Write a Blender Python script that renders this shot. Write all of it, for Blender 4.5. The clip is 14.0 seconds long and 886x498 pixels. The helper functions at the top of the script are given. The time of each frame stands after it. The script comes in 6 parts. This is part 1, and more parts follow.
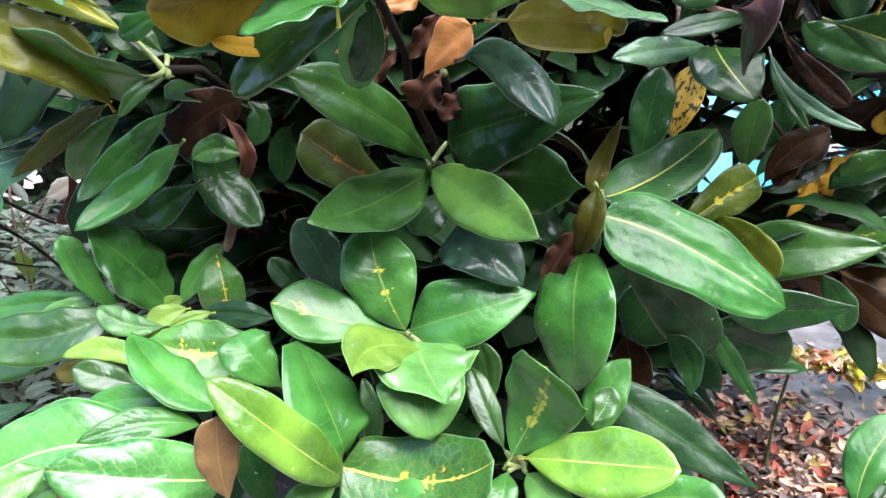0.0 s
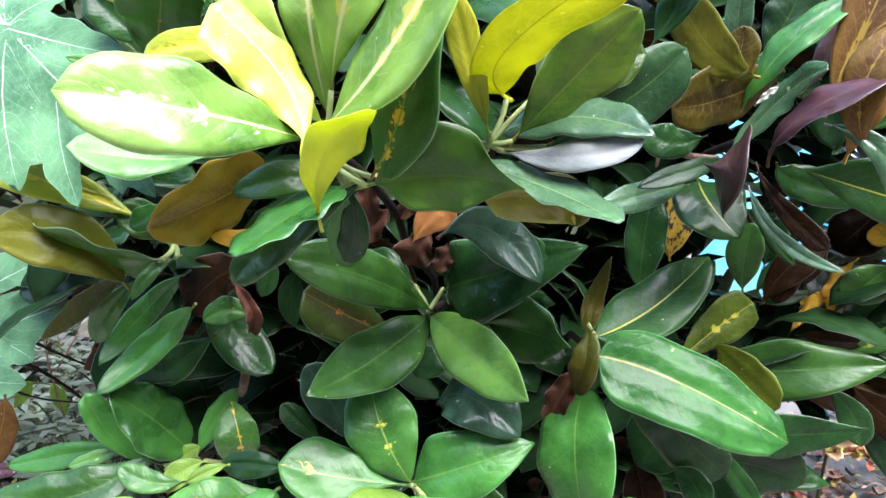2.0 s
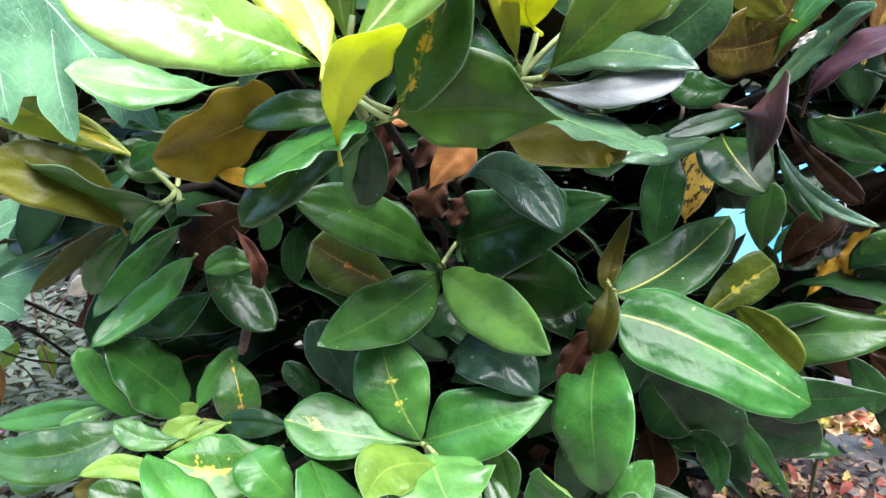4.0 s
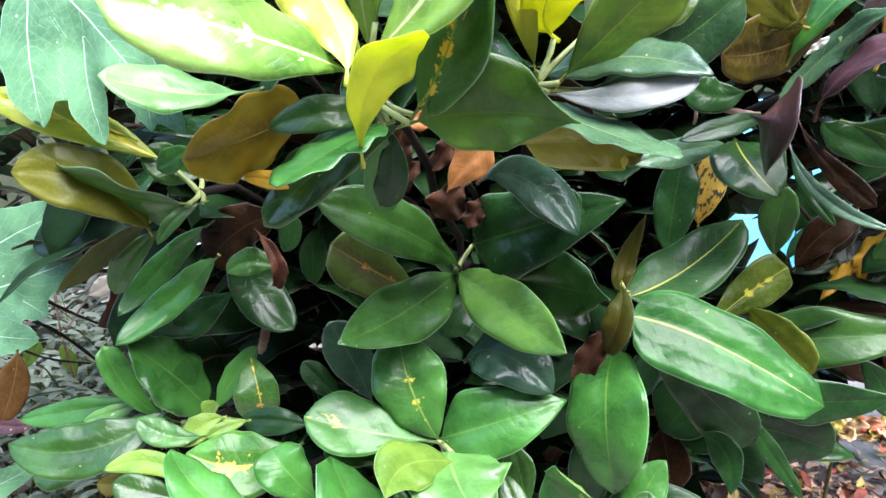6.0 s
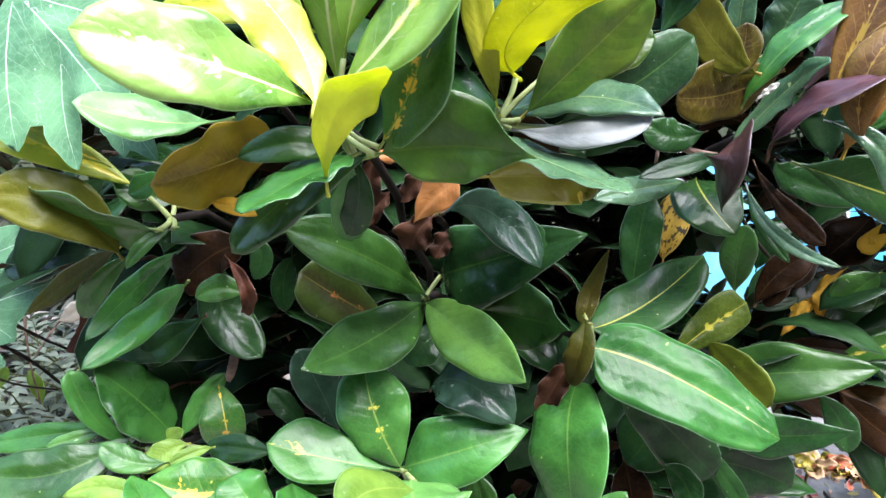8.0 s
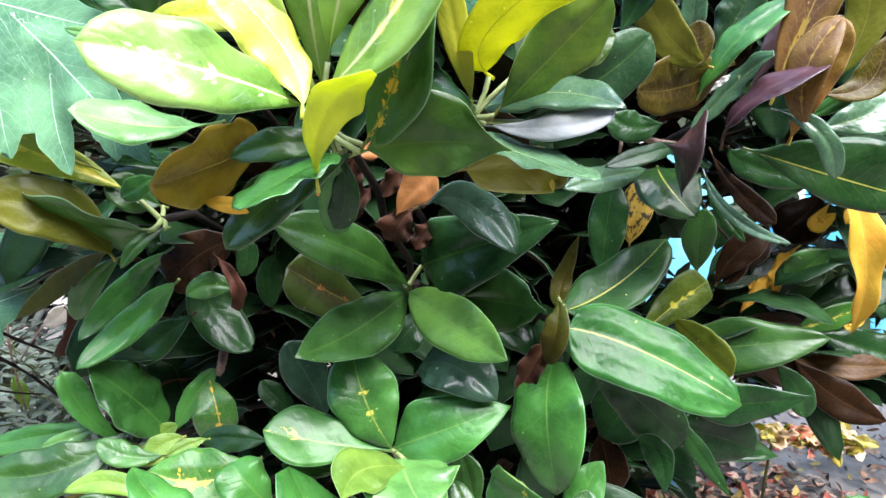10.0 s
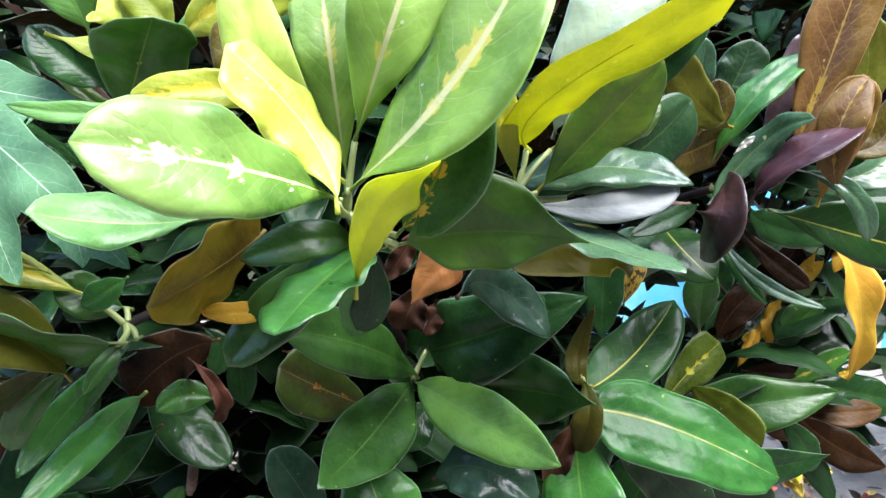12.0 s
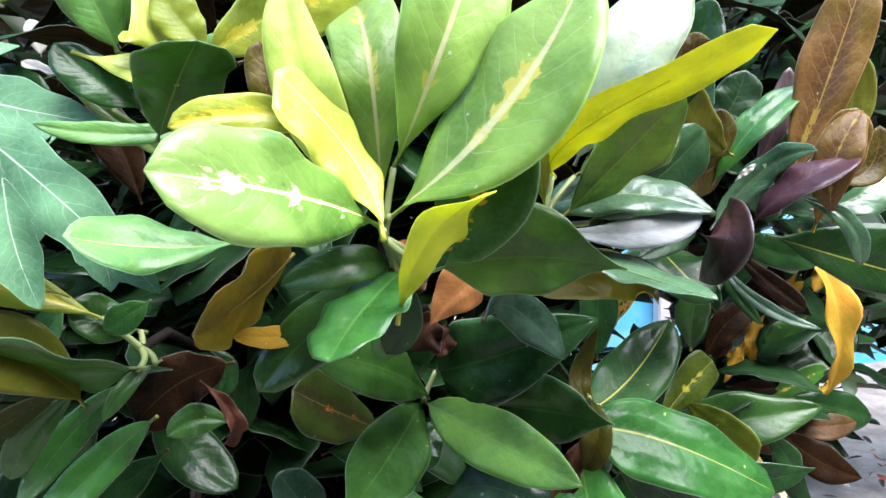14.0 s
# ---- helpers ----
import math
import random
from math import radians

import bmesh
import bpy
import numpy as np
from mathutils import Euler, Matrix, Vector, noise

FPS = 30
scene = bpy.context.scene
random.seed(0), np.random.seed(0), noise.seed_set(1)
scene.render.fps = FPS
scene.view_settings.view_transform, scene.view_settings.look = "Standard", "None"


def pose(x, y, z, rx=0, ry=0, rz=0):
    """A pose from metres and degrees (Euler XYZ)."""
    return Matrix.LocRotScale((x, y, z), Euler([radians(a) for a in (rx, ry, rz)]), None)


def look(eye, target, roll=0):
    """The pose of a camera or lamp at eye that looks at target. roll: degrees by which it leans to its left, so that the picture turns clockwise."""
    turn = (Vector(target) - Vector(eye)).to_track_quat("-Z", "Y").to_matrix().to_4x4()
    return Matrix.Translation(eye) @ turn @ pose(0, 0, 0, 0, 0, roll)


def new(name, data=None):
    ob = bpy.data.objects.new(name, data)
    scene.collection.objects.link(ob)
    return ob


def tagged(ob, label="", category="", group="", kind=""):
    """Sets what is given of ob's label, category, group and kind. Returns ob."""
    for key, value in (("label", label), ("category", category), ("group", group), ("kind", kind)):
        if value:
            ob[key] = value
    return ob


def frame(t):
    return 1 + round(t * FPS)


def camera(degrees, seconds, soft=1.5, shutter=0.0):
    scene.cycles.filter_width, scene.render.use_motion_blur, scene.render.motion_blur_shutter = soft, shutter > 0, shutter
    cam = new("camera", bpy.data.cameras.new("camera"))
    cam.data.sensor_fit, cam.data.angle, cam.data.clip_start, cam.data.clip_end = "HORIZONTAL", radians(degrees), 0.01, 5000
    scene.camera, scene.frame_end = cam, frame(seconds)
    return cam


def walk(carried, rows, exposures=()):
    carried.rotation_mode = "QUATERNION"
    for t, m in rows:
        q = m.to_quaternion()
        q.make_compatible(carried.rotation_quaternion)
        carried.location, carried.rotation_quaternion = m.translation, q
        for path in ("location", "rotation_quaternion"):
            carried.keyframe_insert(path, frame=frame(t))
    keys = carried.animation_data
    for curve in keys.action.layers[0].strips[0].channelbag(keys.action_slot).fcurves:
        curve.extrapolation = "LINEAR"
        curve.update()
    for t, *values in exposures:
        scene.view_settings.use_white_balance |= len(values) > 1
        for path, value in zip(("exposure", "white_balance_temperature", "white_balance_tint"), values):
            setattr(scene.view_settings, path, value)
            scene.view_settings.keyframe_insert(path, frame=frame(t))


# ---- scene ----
cam = camera(66.3, 14.0)
PATH = [
    (0, (0.0304, 0.005, 0.8644), (-0.0101, 1.8997, 0.225), 1.19),
    (0.5, (0.0335, 0.0143, 0.9194), (-0.1829, 1.9145, 0.3343), -2.12),
    (1, (0.0268, 0.0034, 0.9358), (-0.1847, 1.9148, 0.3866), -1.88),
    (1.5, (0.0521, -0.0047, 0.956), (-0.0904, 1.9313, 0.4746), -1.89),
    (2, (0.0679, 0.008, 0.9547), (-0.0776, 1.9437, 0.4732), -2.81),
    (2.5, (0.065, 0.0165, 0.9462), (-0.0603, 1.9482, 0.4433), -2.54),
    (3, (0.0536, 0.0228, 0.938), (-0.0455, 1.9523, 0.4212), -1.86),
    (3.2, (0.051, 0.0257, 0.9288), (-0.0476, 1.9522, 0.4006), -1.82),
    (5.3, (0.0271, 0.0195, 0.9174), (-0.0942, 1.9463, 0.395), -0.95),
    (5.5, (0.0292, 0.0177, 0.922), (-0.0988, 1.9455, 0.4049), -1.10),
    (6, (0.0346, 0.0126, 0.9196), (-0.1023, 1.9416, 0.4096), -1.52),
    (6.5, (0.0495, -0.0, 0.9251), (-0.108, 1.9451, 0.4873), -1.47),
    (7, (0.0525, -0.0021, 0.9326), (-0.0974, 1.9584, 0.5664), -1.00),
    (7.5, (0.0473, 0.0018, 0.9276), (-0.0947, 1.9602, 0.5477), -0.74),
    (7.7, (0.0509, 0.002, 0.9183), (-0.0685, 1.9551, 0.5048), -0.34),
    (9.8, (0.0434, -0.0367, 0.9238), (0.0587, 1.9273, 0.5465), -1.42),
    (10, (0.0409, -0.0359, 0.9194), (0.0424, 1.9195, 0.4993), -1.57),
    (10.5, (0.041, -0.0342, 0.9261), (0.0629, 1.9211, 0.5058), -2.69),
    (11, (0.0201, -0.0058, 0.9241), (0.0392, 1.9469, 0.4923), -3.11),
    (11.5, (-0.0223, 0.0266, 0.9502), (0.0716, 1.9941, 0.6038), -4.02),
    (12, (-0.057, 0.0526, 0.9577), (0.251, 1.9971, 0.6055), -2.96),
    (12.5, (-0.0931, 0.0531, 0.9776), (0.2625, 1.996, 0.6638), -3.63),
    (13, (-0.1102, 0.067, 0.9679), (0.1932, 2.0145, 0.6285), -4.20),
    (13.5, (-0.1147, 0.0718, 0.9594), (0.2121, 2.0097, 0.5884), -3.11),
    (14, (-0.1107, 0.0591, 0.9694), (0.3388, 1.9809, 0.6461), -1.93),
]
walk(cam, [(t, look(eye, target, roll)) for t, eye, target, roll in PATH],
     [(0, 2.16), (0.5, 2.38), (1.5, 2.08), (3, 2.05), (6, 2.17), (10, 2.1), (11, 2.08), (12, 1.85), (13, 1.8), (14, 1.85)])

# ---- sky and sun: bright overcast daylight from above ----
world = bpy.data.worlds.new("world")
scene.world = world
world.use_nodes = True
wn = world.node_tree
sky = wn.nodes.new("ShaderNodeTexSky")
sky.sky_type, sky.sun_disc = "NISHITA", False
sky.sun_elevation, sky.sun_rotation = radians(62), radians(140)
pale = wn.nodes.new("ShaderNodeHueSaturation")
pale.inputs["Saturation"].default_value = 1.0
wn.links.new(sky.outputs[0], pale.inputs["Color"])
wn.links.new(pale.outputs[0], wn.nodes["Background"].inputs["Color"])
wn.nodes["Background"].inputs["Strength"].default_value = 0.25
sun = new("sun", bpy.data.lights.new("sun", "SUN"))
sun.data.energy, sun.data.angle, sun.data.color = 3.7, radians(55), (1.0, 0.985, 1.06)
sun.matrix_world = look((0, 0, 0), (-math.sin(radians(140)) * math.cos(radians(62)), -math.cos(radians(140)) * math.cos(radians(62)), -math.sin(radians(62))))


# ---- materials ----
def nodes_of(name):
    mat = bpy.data.materials.new(name)
    mat.use_nodes = True
    return mat, mat.node_tree, mat.node_tree.nodes["Principled BSDF"]


def link(nt, a, b):
    nt.links.new(a, b)


def calc(nt, op, a, b=0.0, c=0.0):
    n = nt.nodes.new("ShaderNodeMath")
    n.operation = op
    for i, v in enumerate((a, b, c)):
        if isinstance(v, (int, float)):
            n.inputs[i].default_value = v
        else:
            link(nt, v, n.inputs[i])
    return n.outputs[0]


def ramp(nt, value, lo, hi):
    """0 below lo, 1 above hi, smooth between."""
    n = nt.nodes.new("ShaderNodeMapRange")
    n.interpolation_type = "SMOOTHSTEP"
    link(nt, value, n.inputs[0])
    n.inputs[1].default_value, n.inputs[2].default_value = lo, hi
    return n.outputs[0]


def blend(nt, factor, a, b):
    n = nt.nodes.new("ShaderNodeMix")
    n.data_type = "RGBA"
    for sock, v in ((n.inputs[0], factor), (n.inputs[6], a), (n.inputs[7], b)):
        if isinstance(v, (int, float)):
            sock.default_value = v
        elif isinstance(v, tuple):
            sock.default_value = (*v, 1)
        else:
            link(nt, v, sock)
    return n.outputs[2]


def grain(nt, vector, scale, detail=3.0, w=None, rough=0.55):
    n = nt.nodes.new("ShaderNodeTexNoise")
    n.noise_dimensions = "4D" if w is not None else "3D"
    link(nt, vector, n.inputs["Vector"])
    if w is not None:
        link(nt, w, n.inputs["W"])
    n.inputs["Scale"].default_value, n.inputs["Detail"].default_value, n.inputs["Roughness"].default_value = scale, detail, rough
    return n.outputs[0]


def bumped(nt, shader, height, strength, distance):
    n = nt.nodes.new("ShaderNodeBump")
    n.inputs["Strength"].default_value, n.inputs["Distance"].default_value = strength, distance
    link(nt, height, n.inputs["Height"])
    link(nt, n.outputs[0], shader.inputs["Normal"])
    return n.outputs[0]


def leaf_material(name, col, col2, rib, splash=None, amount=0.0, rough=0.3, glow=0.25, spots=None, lateral=0.1, relief=0.4, rib_width=0.8, rib_mix=0.4, net=0.07, shine=0.52, tip=None, core=None):
    """A leaf's skin: mottled blade, midrib, side veins, and splashes that follow the veins. u runs from stalk to tip, v across."""
    mat, nt, bsdf = nodes_of(name)
    uv = nt.nodes.new("ShaderNodeUVMap")
    sep = nt.nodes.new("ShaderNodeSeparateXYZ")
    link(nt, uv.outputs[0], sep.inputs[0])
    info = nt.nodes.new("ShaderNodeObjectInfo")
    seed = calc(nt, "MULTIPLY", info.outputs["Random"], 40.0)
    u = sep.outputs[0]
    av = calc(nt, "ABSOLUTE", calc(nt, "MULTIPLY_ADD", sep.outputs[1], 2.0, -1.0))
    wob = calc(nt, "MULTIPLY", grain(nt, uv.outputs[0], 5.0, 1.0, seed), 0.9)
    phase = calc(nt, "ADD", calc(nt, "MULTIPLY_ADD", u, 11.0, wob), calc(nt, "MULTIPLY", calc(nt, "POWER", av, 1.3), -2.4))
    tri = calc(nt, "ABSOLUTE", calc(nt, "MULTIPLY_ADD", calc(nt, "FRACT", phase), 2.0, -1.0))
    line = calc(nt, "MULTIPLY", ramp(nt, tri, 0.9, 1.0), ramp(nt, av, 1.0, 0.35))
    mid_w = calc(nt, "MULTIPLY_ADD", u, -0.032 * rib_width, 0.044 * rib_width)
    mid = ramp(nt, calc(nt, "DIVIDE", av, mid_w), 1.3, 0.7)
    tc = nt.nodes.new("ShaderNodeTexCoord")
    big = grain(nt, tc.outputs["Object"], 22.0, 2.0, seed)
    fine = grain(nt, tc.outputs["Object"], 260.0, 3.0, seed)
    colour = blend(nt, ramp(nt, big, 0.33, 0.7), tuple(c * 0.72 for c in col), tuple(min(1, c * k) for c, k in zip(col2, (1.3, 1.22, 1.15))))
    if tip:
        colour = blend(nt, calc(nt, "MULTIPLY", ramp(nt, calc(nt, "MULTIPLY_ADD", big, 0.5, u), 0.55, 1.15), 0.85), colour, tip)
    if core:
        inner = calc(nt, "ADD", calc(nt, "MULTIPLY_ADD", grain(nt, uv.outputs[0], 3.2, 3.0, seed), 0.9, -0.25), calc(nt, "MULTIPLY", av, -0.55))
        colour = blend(nt, calc(nt, "MULTIPLY", ramp(nt, inner, -0.2, 0.22), 0.9), colour, core)
    colour = blend(nt, calc(nt, "MULTIPLY", ramp(nt, fine, 0.35, 0.8), 0.22), colour, tuple(min(1, c * 1.5 + 0.01) for c in col2))
    colour = blend(nt, calc(nt, "MULTIPLY", line, lateral), colour, rib)
    cells = nt.nodes.new("ShaderNodeTexVoronoi")
    cells.feature = "DISTANCE_TO_EDGE"
    cells.inputs["Scale"].default_value = 130.0
    link(nt, tc.outputs["Object"], cells.inputs["Vector"])
    web = ramp(nt, cells.outputs["Distance"], 0.1, 0.01)
    colour = blend(nt, calc(nt, "MULTIPLY", web, net), colour, rib)
    if splash:
        comb = nt.nodes.new("ShaderNodeCombineXYZ")
        link(nt, calc(nt, "MULTIPLY", phase, 0.95), comb.inputs[0])
        link(nt, calc(nt, "MULTIPLY", av, 2.4), comb.inputs[1])
        streak = grain(nt, comb.outputs[0], 1.25, 4.0, seed, 0.65)
        patch = grain(nt, uv.outputs[0], 2.6, 2.0, seed)
        near = calc(nt, "ADD", calc(nt, "MULTIPLY_ADD", av, -0.6, 0.27), calc(nt, "MULTIPLY", calc(nt, "ADD", patch, -0.5), 0.75))
        hit = ramp(nt, calc(nt, "ADD", calc(nt, "ADD", streak, near), amount), 0.63, 0.69)
        colour = blend(nt, hit, colour, splash)
    colour = blend(nt, calc(nt, "MULTIPLY", mid, 0.9 if splash else rib_mix), colour, rib)
    if spots:
        dots = grain(nt, uv.outputs[0], 9.0, 1.0, seed)
        colour = blend(nt, ramp(nt, dots, 0.53, 0.56), colour, spots)
    # pale rim: light caught along the blade's edge, put into the colour
    colour = blend(nt, calc(nt, "MULTIPLY", ramp(nt, av, 0.962, 0.985), 0.7), colour, tuple(min(1, c * 1.5 + 0.14) for c in col2))
    blem = grain(nt, tc.outputs["Object"], 75.0, 2.0, seed)
    colour = blend(nt, calc(nt, "MULTIPLY", ramp(nt, blem, 0.7, 0.78), 0.45), colour, tuple(c * 0.45 for c in col))
    speck = grain(nt, tc.outputs["Object"], 150.0, 1.0, calc(nt, "ADD", seed, 7.0))
    colour = blend(nt, calc(nt, "MULTIPLY", ramp(nt, speck, 0.755, 0.775), 0.55), colour, tuple(min(1, c * 1.5 + 0.12) for c in rib))
    hsv = nt.nodes.new("ShaderNodeHueSaturation")
    link(nt, colour, hsv.inputs["Color"])
    hsv.inputs["Saturation"].default_value = 0.97
    link(nt, calc(nt, "MULTIPLY_ADD", info.outputs["Random"], 0.35, 0.83), hsv.inputs["Value"])
    link(nt, hsv.outputs[0], bsdf.inputs["Base Color"])
    bsdf.inputs["Specular IOR Level"].default_value = shine
    link(nt, calc(nt, "MULTIPLY_ADD", big, 0.2, rough - 0.05), bsdf.inputs["Roughness"])
    quilt = calc(nt, "MULTIPLY", calc(nt, "POWER", tri, 2.0), -1.0)
    height = calc(nt, "ADD", calc(nt, "MULTIPLY_ADD", web, -0.008, calc(nt, "MULTIPLY", quilt, 0.03)), calc(nt, "ADD", calc(nt, "MULTIPLY", line, -0.014), calc(nt, "MULTIPLY", fine, 0.03)))
    height = calc(nt, "ADD", height, calc(nt, "MULTIPLY", grain(nt, tc.outputs["Object"], 34.0, 1.5, seed), 0.8))
    height = calc(nt, "ADD", height, calc(nt, "MULTIPLY", grain(nt, tc.outputs["Object"], 95.0, 2.5, seed), 0.3))
    normal = bumped(nt, bsdf, height, min(1.0, relief * 1.5), 0.0045)
    if glow:
        thin = nt.nodes.new("ShaderNodeBsdfTranslucent")
        warm = blend(nt, 0.5, hsv.outputs[0], tuple(min(1, c) for c in (col2[0] * 1.3 + 0.02, col2[1] * 1.35 + 0.02, col2[2] * 0.4)))
        link(nt, warm, thin.inputs["Color"])
        link(nt, normal, thin.inputs["Normal"])
        mix = nt.nodes.new("ShaderNodeMixShader")
        mix.inputs[0].default_value = glow
        link(nt, bsdf.outputs[0], mix.inputs[1])
        link(nt, thin.outputs[0], mix.inputs[2])
        link(nt, mix.outputs[0], nt.nodes["Material Output"].inputs["Surface"])
    return mat


PALE_RIB, LIME, GOLD = (0.35, 0.45, 0.12), (0.55, 0.6, 0.12), (0.8, 0.5, 0.03)
under_green = leaf_material("leaf_underside_green", (0.0828, 0.158, 0.015), (0.12, 0.21, 0.025), (0.3, 0.33, 0.1), rough=0.5)
under_olive = leaf_material("leaf_underside_olive", (0.5, 0.39, 0.015), (0.4, 0.27, 0.012), (0.5, 0.38, 0.06), shine=0.5, rough=0.33, lateral=0.5, net=0.15, glow=0.35, core=(0.15, 0.095, 0.012))
under_yellow = leaf_material("leaf_underside_yellow", (0.52, 0.6, 0.03), (0.6, 0.66, 0.05), (0.68, 0.62, 0.15), rough=0.4, glow=0.4, lateral=0.25)
under_dark = leaf_material("leaf_underside_dark", (0.022, 0.01, 0.004), (0.035, 0.017, 0.006), (0.18, 0.1, 0.06), shine=0.12, rough=0.45, glow=0.12)
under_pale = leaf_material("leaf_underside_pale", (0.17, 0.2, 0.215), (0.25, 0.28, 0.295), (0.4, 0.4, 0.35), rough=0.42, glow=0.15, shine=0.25)

